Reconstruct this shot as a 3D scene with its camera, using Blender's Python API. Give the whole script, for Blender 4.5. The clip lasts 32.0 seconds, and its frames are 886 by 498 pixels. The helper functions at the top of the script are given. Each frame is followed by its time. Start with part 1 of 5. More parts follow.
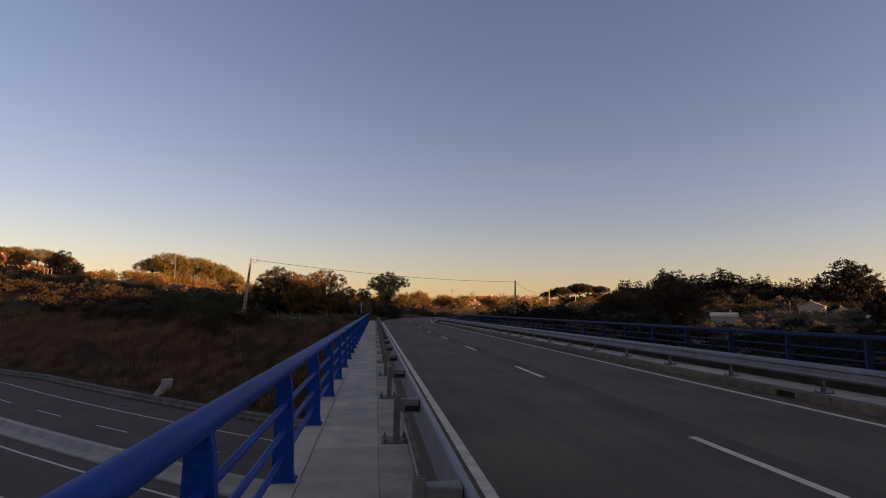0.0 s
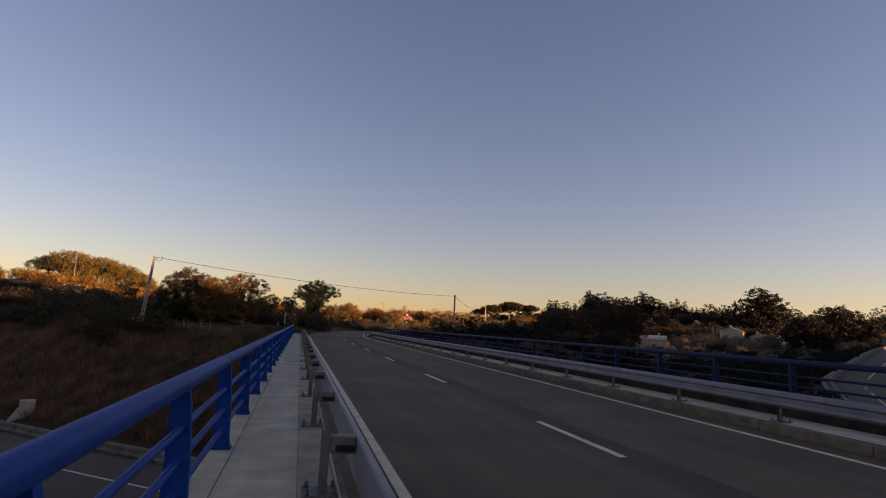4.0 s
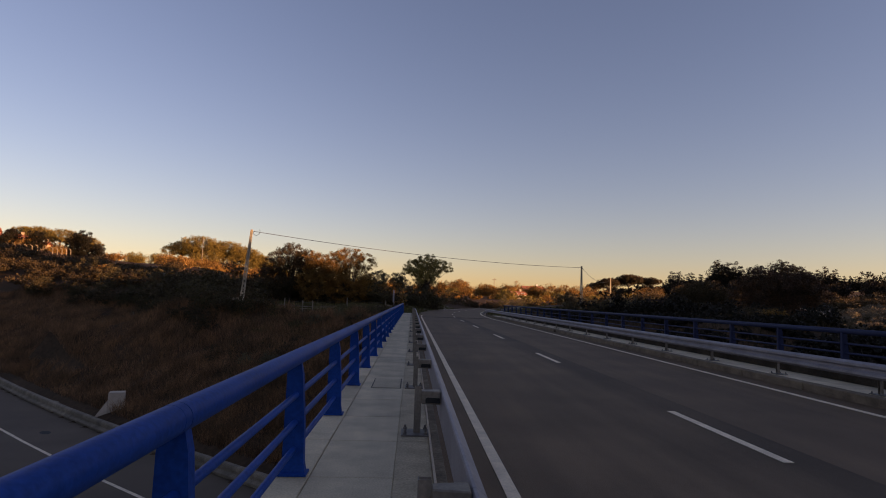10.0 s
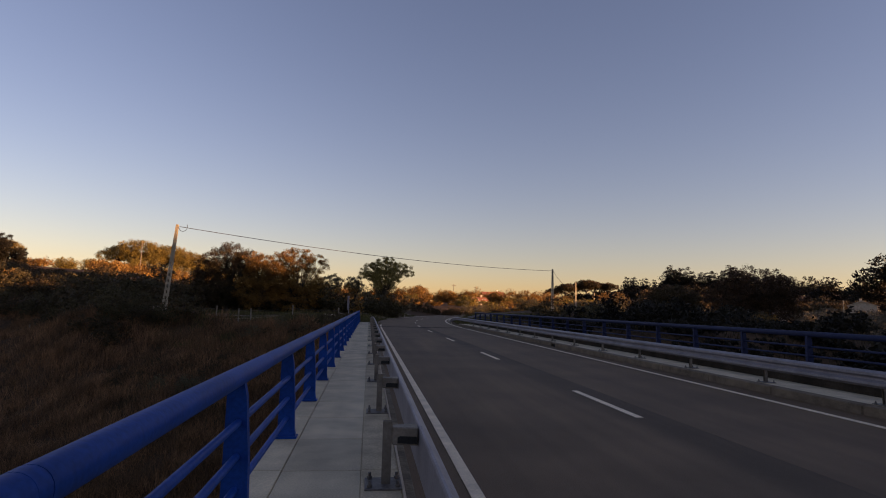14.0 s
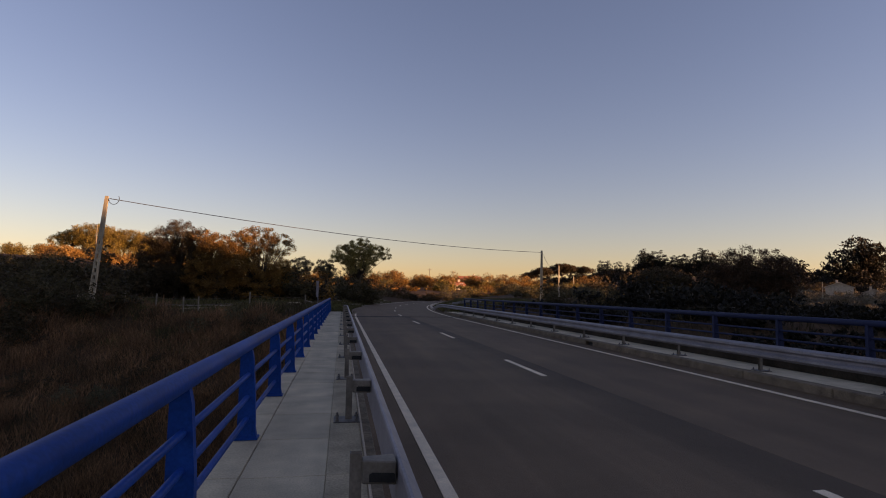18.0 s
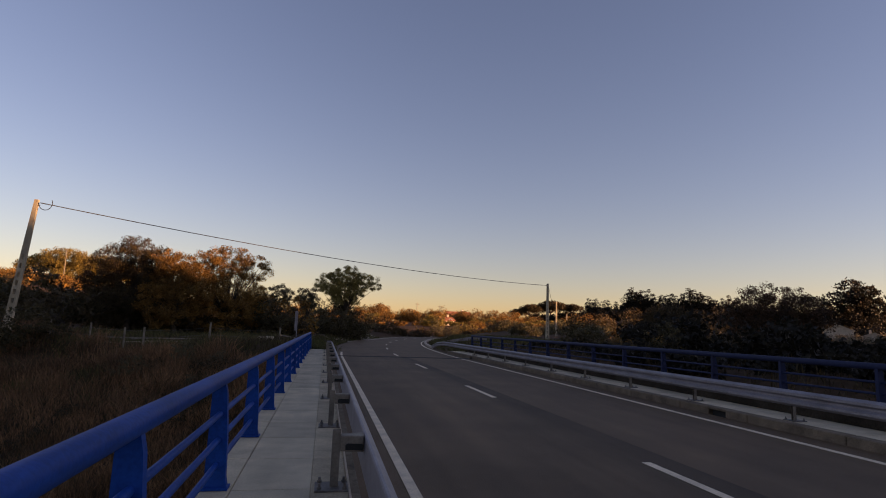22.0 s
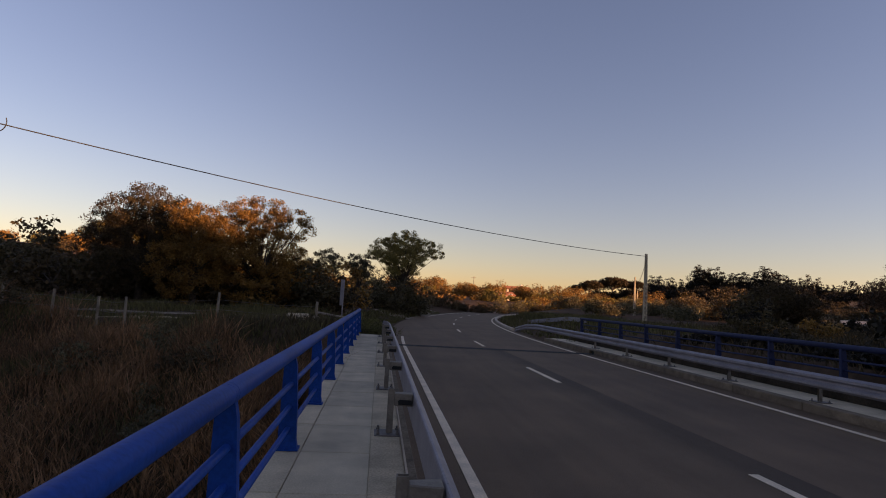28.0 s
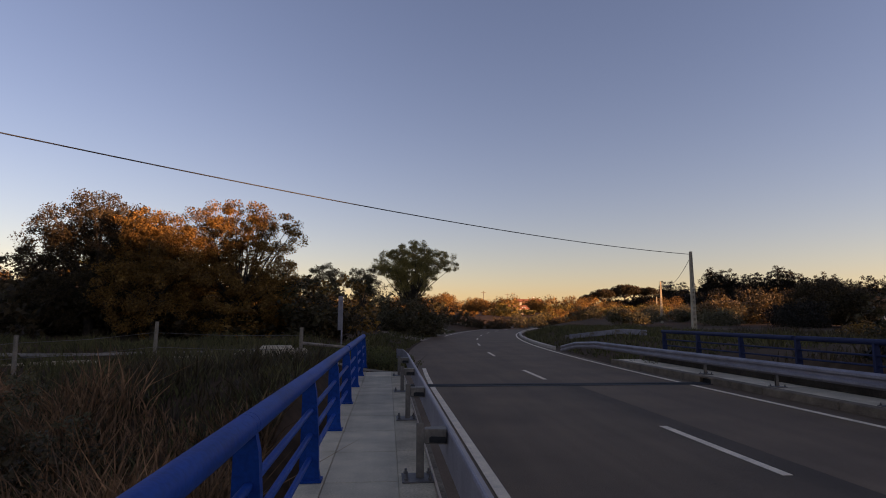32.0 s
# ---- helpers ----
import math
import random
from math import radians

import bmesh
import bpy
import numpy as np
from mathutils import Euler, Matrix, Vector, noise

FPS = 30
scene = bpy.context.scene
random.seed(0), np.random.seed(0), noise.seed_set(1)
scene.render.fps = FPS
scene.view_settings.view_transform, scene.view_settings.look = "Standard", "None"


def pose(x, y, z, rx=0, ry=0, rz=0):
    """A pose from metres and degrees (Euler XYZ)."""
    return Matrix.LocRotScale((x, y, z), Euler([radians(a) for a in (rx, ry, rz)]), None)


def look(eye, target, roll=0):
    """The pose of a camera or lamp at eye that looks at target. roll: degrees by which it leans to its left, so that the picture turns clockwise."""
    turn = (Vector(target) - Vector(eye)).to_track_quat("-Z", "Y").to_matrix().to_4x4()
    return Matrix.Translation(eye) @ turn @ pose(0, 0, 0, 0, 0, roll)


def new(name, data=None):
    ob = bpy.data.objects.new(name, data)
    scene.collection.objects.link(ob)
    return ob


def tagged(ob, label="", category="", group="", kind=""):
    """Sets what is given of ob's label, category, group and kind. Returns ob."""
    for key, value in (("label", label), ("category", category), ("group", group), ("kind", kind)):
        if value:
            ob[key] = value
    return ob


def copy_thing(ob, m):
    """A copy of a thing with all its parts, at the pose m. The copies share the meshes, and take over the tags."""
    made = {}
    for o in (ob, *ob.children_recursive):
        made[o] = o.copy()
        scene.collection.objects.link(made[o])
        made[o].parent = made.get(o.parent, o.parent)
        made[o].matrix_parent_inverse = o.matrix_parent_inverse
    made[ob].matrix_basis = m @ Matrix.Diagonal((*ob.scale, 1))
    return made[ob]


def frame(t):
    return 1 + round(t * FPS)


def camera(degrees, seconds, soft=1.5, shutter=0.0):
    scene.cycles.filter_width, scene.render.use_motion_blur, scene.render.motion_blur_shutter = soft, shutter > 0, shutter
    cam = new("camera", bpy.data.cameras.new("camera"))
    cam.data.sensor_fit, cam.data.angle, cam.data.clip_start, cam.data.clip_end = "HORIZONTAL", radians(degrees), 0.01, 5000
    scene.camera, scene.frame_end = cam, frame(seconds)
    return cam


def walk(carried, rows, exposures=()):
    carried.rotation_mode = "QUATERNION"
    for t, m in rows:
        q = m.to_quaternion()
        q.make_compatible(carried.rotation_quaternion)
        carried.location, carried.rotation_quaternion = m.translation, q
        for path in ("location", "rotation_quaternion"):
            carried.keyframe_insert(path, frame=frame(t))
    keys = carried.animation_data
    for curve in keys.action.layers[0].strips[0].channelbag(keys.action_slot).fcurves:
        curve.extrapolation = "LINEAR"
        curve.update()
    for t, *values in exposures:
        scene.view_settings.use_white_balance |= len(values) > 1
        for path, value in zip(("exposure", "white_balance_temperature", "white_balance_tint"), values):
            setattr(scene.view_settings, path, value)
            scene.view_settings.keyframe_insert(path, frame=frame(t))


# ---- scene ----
cam = camera(77.95, 32.0, soft=1.0)
walk(cam, [
    (0, pose(0.156, -22.160, 1.455, 96.444, -0.899, -7.068)),
    (0.5, pose(0.180, -21.071, 1.401, 97.292, -1.552, -11.564)),
    (1, pose(0.141, -19.988, 1.382, 100.560, -1.723, -13.820)),
    (1.5, pose(0.128, -19.031, 1.394, 101.922, -1.652, -12.549)),
    (2, pose(0.135, -18.244, 1.424, 100.617, -2.690, -16.729)),
    (2.5, pose(0.234, -17.190, 1.413, 97.619, -1.276, -14.134)),
    (4.5, pose(0.137, -13.579, 1.398, 98.418, -3.624, -13.985)),
    (5, pose(0.155, -12.515, 1.455, 97.778, -3.851, -11.502)),
    (5.5, pose(0.133, -11.542, 1.413, 97.635, -2.641, -8.301)),
    (6, pose(0.186, -10.708, 1.415, 97.060, -1.287, -8.205)),
    (6.5, pose(0.222, -10.212, 1.467, 96.093, -2.117, -4.930)),
    (7, pose(0.194, -9.187, 1.463, 94.595, -2.393, -7.952)),
    (7.5, pose(0.252, -7.880, 1.436, 95.007, -2.026, -5.238)),
    (8, pose(0.149, -6.955, 1.446, 94.580, -3.079, -6.008)),
    (8.5, pose(0.204, -6.100, 1.399, 96.982, -1.229, -9.038)),
    (9, pose(0.224, -5.140, 1.404, 97.361, -2.326, -7.479)),
    (9.5, pose(0.254, -4.229, 1.409, 95.129, -2.750, -7.335)),
    (10, pose(0.336, -3.414, 1.450, 95.307, -1.857, -3.211)),
    (10.5, pose(0.257, -2.840, 1.454, 95.088, -2.008, -2.895)),
    (11, pose(0.335, -1.653, 1.432, 96.434, -1.261, -8.368)),
    (11.5, pose(0.283, -0.673, 1.437, 97.193, -2.412, -6.794)),
    (12, pose(0.259, 0.283, 1.442, 95.440, -2.328, -8.965)),
    (12.5, pose(0.239, 1.437, 1.481, 95.522, -3.284, -6.045)),
    (13, pose(0.240, 2.262, 1.474, 94.773, -1.783, -8.347)),
    (13.5, pose(0.257, 3.244, 1.440, 96.346, -1.063, -8.717)),
    (14, pose(0.251, 4.242, 1.429, 96.123, -1.404, -7.665)),
    (14.5, pose(0.236, 5.147, 1.463, 94.978, -2.913, -8.158)),
    (16.5, pose(0.180, 9.050, 1.434, 95.450, 0.071, -7.043)),
    (17, pose(0.199, 9.844, 1.441, 96.834, -0.798, -8.459)),
    (17.5, pose(0.288, 10.700, 1.479, 96.083, -0.960, -8.643)),
    (18, pose(0.326, 11.502, 1.488, 94.602, -0.899, -10.383)),
    (18.5, pose(0.335, 12.664, 1.444, 92.989, -1.290, -7.965)),
    (19, pose(0.274, 13.703, 1.442, 94.324, -1.205, -7.283)),
    (19.5, pose(0.254, 14.639, 1.426, 94.145, -1.367, -7.410)),
    (20, pose(0.232, 15.505, 1.447, 95.450, -0.859, -6.256)),
    (20.5, pose(0.164, 16.225, 1.461, 95.510, -0.933, -9.872)),
    (21, pose(0.268, 17.117, 1.469, 95.918, 0.016, -9.919)),
    (21.5, pose(0.249, 18.001, 1.465, 96.792, -0.432, -11.489)),
    (22, pose(0.275, 18.993, 1.443, 98.326, -1.961, -12.016)),
    (22.5, pose(0.307, 19.912, 1.482, 97.457, -1.913, -6.508)),
    (23, pose(0.288, 20.822, 1.500, 96.162, -2.864, -6.597)),
    (23.5, pose(0.234, 21.979, 1.525, 96.326, -1.273, -2.681)),
    (24, pose(0.188, 22.894, 1.462, 96.623, -0.592, -1.087)),
    (24.5, pose(0.083, 23.829, 1.479, 96.304, 0.816, -0.097)),
    (25, pose(0.097, 24.671, 1.474, 97.953, -1.269, 5.770)),
    (25.5, pose(0.072, 25.485, 1.539, 95.349, -1.625, 0.914)),
    (26, pose(0.232, 26.305, 1.526, 96.361, -1.594, -1.354)),
    (26.5, pose(0.238, 27.224, 1.511, 95.377, 0.042, -6.296)),
    (28.5, pose(0.225, 31.063, 1.549, 95.341, -3.620, -6.310)),
    (29, pose(0.146, 31.946, 1.508, 95.172, -2.475, -6.097)),
    (29.5, pose(0.165, 32.914, 1.521, 95.908, -1.915, -7.377)),
    (30, pose(0.157, 33.877, 1.464, 96.223, -2.664, -4.599)),
    (30.5, pose(0.122, 34.730, 1.511, 95.802, -3.496, -7.479)),
    (31, pose(0.117, 35.682, 1.510, 96.060, -2.519, -5.070)),
    (31.5, pose(0.057, 36.518, 1.511, 95.178, -1.888, -4.962)),
    (32, pose(0.111, 37.399, 1.492, 97.192, -0.252, -5.761)),
], exposures=[(0, 1.10, 6800, 46), (13, 1.16, 6800, 46), (25, 1.22, 6800, 46), (32, 1.28, 6800, 46)])

# ---- world and sun ----
SUN_FROM = Vector((0.900, -0.435, 0.115)).normalized()
world = bpy.data.worlds.new("sky")
scene.world = world
world.use_nodes = True
wn = world.node_tree.nodes
sky = wn.new("ShaderNodeTexSky")
sky.sky_type = "NISHITA"
sky.sun_disc = False
sky.sun_elevation = math.asin(SUN_FROM.z)
sky.sun_rotation = math.atan2(SUN_FROM.x, SUN_FROM.y)
sky.altitude = 100
sky.air_density, sky.dust_density, sky.ozone_density = 1.1, 0.3, 1.65
wn["Background"].inputs["Strength"].default_value = 0.08
world.node_tree.links.new(sky.outputs[0], wn["Background"].inputs["Color"])
sun = new("sun", bpy.data.lights.new("sun", "SUN"))
sun.data.energy, sun.data.angle, sun.data.color = 5.0, radians(0.6), (1.0, 0.63, 0.24)
sun.matrix_world = look(SUN_FROM * 100, (0, 0, 0))


# ---- materials ----
def mat(name, base, rough=0.8, metal=0.0, vary=0.25, scale=3.0, fine=60.0, bump=0.15, spec=0.4, random_by="", tint=None, streak=0.0, band=None):
    """Base colour varied at two scales with noise, streaks along the way, and a fine relief."""
    m = bpy.data.materials.new(name)
    m.use_nodes = True
    nt = m.node_tree
    n, link = nt.nodes, nt.links.new
    b = n["Principled BSDF"]
    tc = n.new("ShaderNodeTexCoord")
    geo = n.new("ShaderNodeNewGeometry")
    big, small = n.new("ShaderNodeTexNoise"), n.new("ShaderNodeTexNoise")
    big.inputs["Scale"].default_value, small.inputs["Scale"].default_value = scale, fine
    big.inputs["Detail"].default_value, small.inputs["Detail"].default_value = 5, 3
    for t in (big, small):
        link(geo.outputs["Position"], t.inputs["Vector"])
    mixer = n.new("ShaderNodeMix")
    mixer.data_type = "RGBA"
    second = tint or tuple(c * (1 - vary) for c in base)
    mixer.inputs[6].default_value = (*[min(1, c * (1 + vary * 0.6)) for c in base], 1)
    mixer.inputs[7].default_value = (*second, 1)
    ramp = n.new("ShaderNodeMapRange")
    ramp.inputs[1].default_value, ramp.inputs[2].default_value = 0.32, 0.68
    link(big.outputs["Fac"], ramp.inputs[0])
    link(ramp.outputs[0], mixer.inputs[0])
    grain = n.new("ShaderNodeMapRange")
    grain.inputs[1].default_value, grain.inputs[2].default_value = 0.25, 0.75
    grain.inputs[3].default_value, grain.inputs[4].default_value = 1 - vary, 1 + vary * 0.6
    link(small.outputs["Fac"], grain.inputs[0])
    value = grain.outputs[0]
    if random_by:
        source = n.new("ShaderNodeObjectInfo").outputs["Random"] if random_by == "object" else geo.outputs["Random Per Island"]
        rr = n.new("ShaderNodeMapRange")
        rr.inputs[3].default_value, rr.inputs[4].default_value = (0.86, 1.12) if random_by == "object" else (0.55, 1.45)
        link(source, rr.inputs[0])
        mul = n.new("ShaderNodeMath")
        mul.operation = "MULTIPLY"
        link(value, mul.inputs[0])
        link(rr.outputs[0], mul.inputs[1])
        value = mul.outputs[0]
    if streak:
        stretch = n.new("ShaderNodeVectorMath")
        stretch.operation = "MULTIPLY"
        stretch.inputs[1].default_value = (2.4, 0.09, 1.0)
        link(geo.outputs["Position"], stretch.inputs[0])
        lanes = n.new("ShaderNodeTexNoise")
        lanes.inputs["Scale"].default_value, lanes.inputs["Detail"].default_value = 1.0, 4
        link(stretch.outputs[0], lanes.inputs["Vector"])
        sr = n.new("ShaderNodeMapRange")
        sr.inputs[1].default_value, sr.inputs[2].default_value = 0.3, 0.7
        sr.inputs[3].default_value, sr.inputs[4].default_value = 1 - streak, 1 + streak * 0.6
        link(lanes.outputs["Fac"], sr.inputs[0])
        ms = n.new("ShaderNodeMath")
        ms.operation = "MULTIPLY"
        link(value, ms.inputs[0])
        link(sr.outputs[0], ms.inputs[1])
        value = ms.outputs[0]
    if band:
        axes = n.new("ShaderNodeSeparateXYZ")
        link(geo.outputs["Position"], axes.inputs[0])
        br = n.new("ShaderNodeMapRange")
        br.interpolation_type = "SMOOTHSTEP"
        br.inputs[1].default_value, br.inputs[2].default_value, br.inputs[3].default_value, br.inputs[4].default_value = band[0], band[1], 1.0, band[2]
        link(axes.outputs[0], br.inputs[0])
        mb = n.new("ShaderNodeMath")
        mb.operation = "MULTIPLY"
        link(value, mb.inputs[0])
        link(br.outputs[0], mb.inputs[1])
        value = mb.outputs[0]
    hsv = n.new("ShaderNodeHueSaturation")
    link(value, hsv.inputs["Value"])
    link(mixer.outputs[2], hsv.inputs["Color"])
    link(hsv.outputs[0], b.inputs["Base Color"])
    b.inputs["Roughness"].default_value, b.inputs["Metallic"].default_value = rough, metal
    b.inputs["Specular IOR Level"].default_value = spec
    if bump:
        bp = n.new("ShaderNodeBump")
        bp.inputs["Strength"].default_value, bp.inputs["Distance"].default_value = bump, 0.02
        link(small.outputs["Fac"], bp.inputs["Height"])
        link(bp.outputs[0], b.inputs["Normal"])
    return m


def leaf_mat(name, base, tint, rough=0.6, vary=0.2):
    m = mat(name, base, rough, vary=vary, scale=0.5, fine=8, bump=0, spec=0.25, random_by="island", tint=tint)
    b = m.node_tree.nodes["Principled BSDF"]
    trans = m.node_tree.nodes.new("ShaderNodeBsdfTranslucent")
    mixs = m.node_tree.nodes.new("ShaderNodeMixShader")
    link = m.node_tree.links.new
    link(b.inputs["Base Color"].links[0].from_socket, trans.inputs["Color"])
    mixs.inputs[0].default_value = 0.25
    link(b.outputs[0], mixs.inputs[1])
    link(trans.outputs[0], mixs.inputs[2])
    link(mixs.outputs[0], m.node_tree.nodes["Material Output"].inputs[0])
    return m


ASPHALT = mat("asphalt", (0.162, 0.099, 0.056), 0.75, spec=0.3, vary=0.2, scale=0.5, fine=90, bump=0.4, streak=0.14)
ASPHALT_OLD = mat("older_asphalt", (0.158, 0.098, 0.056), 0.75, spec=0.3, vary=0.26, scale=0.45, fine=80, bump=0.45, streak=0.18, band=(4.2, 5.1, 0.62))
ASPHALT_LOW = mat("asphalt_motorway", (0.123, 0.085, 0.057), 0.85, vary=0.15, scale=0.3, fine=60, bump=0.2)
CONCRETE = mat("concrete_slab", (0.64, 0.51, 0.335), 0.7, spec=0.5, vary=0.22, scale=2.2, fine=70, bump=0.25, random_by="object", streak=0.16)
KERB_STONE = mat("kerb_stone", (0.182, 0.131, 0.087), 0.9, vary=0.35, scale=3.0, fine=45, bump=0.4, random_by="object")
CONCRETE_KERB = mat("concrete_kerb", (0.56, 0.45, 0.30), 0.9, vary=0.3, scale=2.2, fine=50, bump=0.35, random_by="object")
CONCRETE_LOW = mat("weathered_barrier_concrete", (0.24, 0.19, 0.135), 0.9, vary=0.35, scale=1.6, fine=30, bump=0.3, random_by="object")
CONCRETE_WHITE = mat("concrete_pale", (0.524, 0.428, 0.332), 0.85, vary=0.2, scale=1.2, fine=40, bump=0.2)
POLE_CONCRETE = mat("aged_pole_concrete", (0.43, 0.36, 0.25), 0.9, vary=0.25, scale=1.2, fine=40, bump=0.25)
PAINT_WHITE = mat("road_paint", (0.84, 0.67, 0.475), 0.65, vary=0.2, scale=3, fine=50, bump=0.15)
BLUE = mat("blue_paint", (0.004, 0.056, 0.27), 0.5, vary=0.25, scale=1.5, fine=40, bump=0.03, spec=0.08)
# BLUE again: the dim look of the railing across the road, put into its colour
BLUE_DIMMED = mat("dimmed_blue_paint", (0.014, 0.022, 0.066), 0.6, vary=0.2, scale=1.5, fine=40, bump=0.03, spec=0.2)
GALV = mat("galvanised_steel", (0.255, 0.238, 0.262), 0.5, metal=0.3, vary=0.2, scale=2.5, fine=35, bump=0.04)
# concrete of the plinth; the shaded gap below the guardrail beam is in its colour
PLINTH_SHADE = mat("shade_dark_concrete", (0.055, 0.043, 0.032), 0.95, vary=0.45, scale=1.4, fine=25, bump=0.3, spec=0.1)
GALV_POST = mat("dull_galvanised_steel", (0.217, 0.184, 0.147), 0.6, metal=0.15, vary=0.3, scale=5, fine=40, bump=0.08)
GALV_DARK = mat("weathered_steel", (0.194, 0.173, 0.157), 0.6, metal=0.4, vary=0.3, scale=6, fine=45, bump=0.1)
RUBBER = mat("joint_rubber", (0.018, 0.017, 0.017), 0.75, vary=0.3, scale=4, fine=60, bump=0.3)
GUTTER = mat("gutter_dirt", (0.19, 0.155, 0.11), 0.95, vary=0.4, scale=3, fine=35, bump=0.5)
GROUND = mat("dry_earth", (0.080, 0.046, 0.026), 0.95, vary=0.4, scale=0.12, fine=3.0, bump=0.5, spec=0.1, tint=(0.060, 0.037, 0.022))
GRAVEL = mat("pale_gravel", (0.251, 0.194, 0.138), 0.95, vary=0.3, scale=0.8, fine=20, bump=0.5)
BARK = mat("bark", (0.075, 0.055, 0.04), 0.95, vary=0.4, scale=4, fine=30, bump=0.6)
WOOD = mat("grey_wood", (0.24, 0.20, 0.15), 0.9, vary=0.3, scale=3, fine=40, bump=0.3)
GRASS_DRY = leaf_mat("dry_grass", (0.265, 0.138, 0.066), (0.13, 0.074, 0.038), 0.8, 0.65)
GRASS_GREEN = leaf_mat("green_grass", (0.085, 0.082, 0.028), (0.11, 0.088, 0.036), 0.8)
LEAF_OAK = leaf_mat("holm_oak_leaf", (0.080, 0.066, 0.030), (0.075, 0.056, 0.025))
LEAF_RUSSET = leaf_mat("russet_leaf", (0.085, 0.043, 0.021), (0.048, 0.029, 0.016))
# rusty leaves, brightened further with the evening sun in their colour
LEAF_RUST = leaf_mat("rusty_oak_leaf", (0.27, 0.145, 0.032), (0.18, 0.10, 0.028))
# low sun put into the colour: gold where needles would be green
LEAF_PINE_SUNLIT = leaf_mat("sunlit_pine_needle", (0.23, 0.165, 0.036), (0.15, 0.11, 0.028))
LEAF_OLIVE = leaf_mat("olive_leaf", (0.125, 0.108, 0.055), (0.10, 0.085, 0.045))
LEAF_BROWN = leaf_mat("brown_oak_leaf", (0.10, 0.065, 0.025), (0.07, 0.05, 0.022))
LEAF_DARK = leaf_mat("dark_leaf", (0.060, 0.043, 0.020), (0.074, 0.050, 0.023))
# shade put into the leaf colour: near black, so sun hardly shows on it
LEAF_UNLIT = leaf_mat("unlit_black_leaf", (0.015, 0.013, 0.008), (0.021, 0.017, 0.010))
LEAF_SILVER = leaf_mat("silver_olive_leaf", (0.21, 0.172, 0.115), (0.15, 0.12, 0.078))
# olive leaf made pale: sky light through the lone crown is in the colour
LEAF_LONE_BACKLIT = leaf_mat("backlit_olive_oak_leaf", (0.33, 0.265, 0.08), (0.23, 0.18, 0.06))
LEAF_REED = leaf_mat("reed_leaf", (0.15, 0.15, 0.045), (0.11, 0.10, 0.035))
ROOF = mat("clay_tile", (0.36, 0.13, 0.065), 0.85, vary=0.25, scale=1.5, fine=8, bump=0.3)
PINK_WALL = mat("pink_render", (0.55, 0.30, 0.20), 0.85, vary=0.12, scale=0.6, fine=12, bump=0.1)
CREAM_WALL = mat("weathered_cream_render", (0.40, 0.30, 0.20), 0.9, vary=0.25, scale=0.5, fine=6, bump=0.15)
LIMEWASH = mat("white_limewash", (0.76, 0.74, 0.70), 0.85, vary=0.08, scale=0.6, fine=12, bump=0.1)
PANE = mat("window_glass", (0.02, 0.025, 0.03), 0.12, vary=0.1, scale=1, fine=5, bump=0)
CABLE = mat("black_cable", (0.025, 0.025, 0.028), 0.6, vary=0.1, scale=2, fine=20, bump=0)


# ---- mesh helpers ----
def mesh_from(name, verts, faces, material, smooth=False):
    me = bpy.data.meshes.new(name)
    me.from_pydata(verts, [], faces)
    me.materials.append(material)
    if smooth:
        me.polygons.foreach_set("use_smooth", [True] * len(me.polygons))
    me.update()
    return me


def thing(name, label, category, group="", kind="", at=(0, 0, 0)):
    ob = new(name)
    ob.location = at
    ob.empty_display_size = 0.2
    return tagged(ob, label, category, group, kind)


def part(name, bm, material, parent=None, label=""):
    """Links a bmesh, or a mesh that is already made, as one object under its thing."""
    if isinstance(bm, bmesh.types.BMesh):
        me = bpy.data.meshes.new(name)
        bm.to_mesh(me)
        bm.free()
        me.materials.append(material)
    else:
        me = bm
    ob = new(name, me)
    if parent:
        ob.parent = parent
    if label:
        ob["label"] = label
    return ob


def placed(name, me, parent, x=0, y=0, z=0, turn=0.0, label=""):
    ob = part(name, me, None, parent, label)
    ob.location = (x, y, z)
    ob.rotation_euler = (0, 0, turn)
    return ob


def box(bm, x0, x1, y0, y1, z0, z1, bevel=0.0):
    r = bmesh.ops.create_cube(bm, size=1)
    for v in r["verts"]:
        v.co = Vector((x0 + (v.co.x + 0.5) * (x1 - x0), y0 + (v.co.y + 0.5) * (y1 - y0), z0 + (v.co.z + 0.5) * (z1 - z0)))
    if bevel:
        es = list({e for v in r["verts"] for e in v.link_edges})
        bmesh.ops.bevel(bm, geom=es, offset=bevel, segments=1, affect="EDGES")
    return r


def box_mesh(name, x0, x1, y0, y1, z0, z1, material, bevel=0.0):
    bm = bmesh.new()
    box(bm, x0, x1, y0, y1, z0, z1, bevel)
    me = bpy.data.meshes.new(name)
    bm.to_mesh(me)
    bm.free()
    me.materials.append(material)
    return me


def tube(bm, a, b, r0, r1=None, n=10):
    """A tapered round bar from a to b, with closed ends."""
    a, b = Vector(a), Vector(b)
    r1 = r0 if r1 is None else r1
    d = b - a
    q = d.to_track_quat("Z", "Y")
    rings = []
    for p, r in ((a, r0), (b, r1)):
        rings.append([bm.verts.new(p + q @ Vector((r * math.cos(6.28319 * k / n), r * math.sin(6.28319 * k / n), 0))) for k in range(n)])
    for k in range(n):
        f = bm.faces.new((rings[0][k], rings[0][(k + 1) % n], rings[1][(k + 1) % n], rings[1][k]))
        f.smooth = True
    bm.faces.new([bm.verts.new(v.co) for v in rings[0][::-1]])
    bm.faces.new([bm.verts.new(v.co) for v in rings[1]])


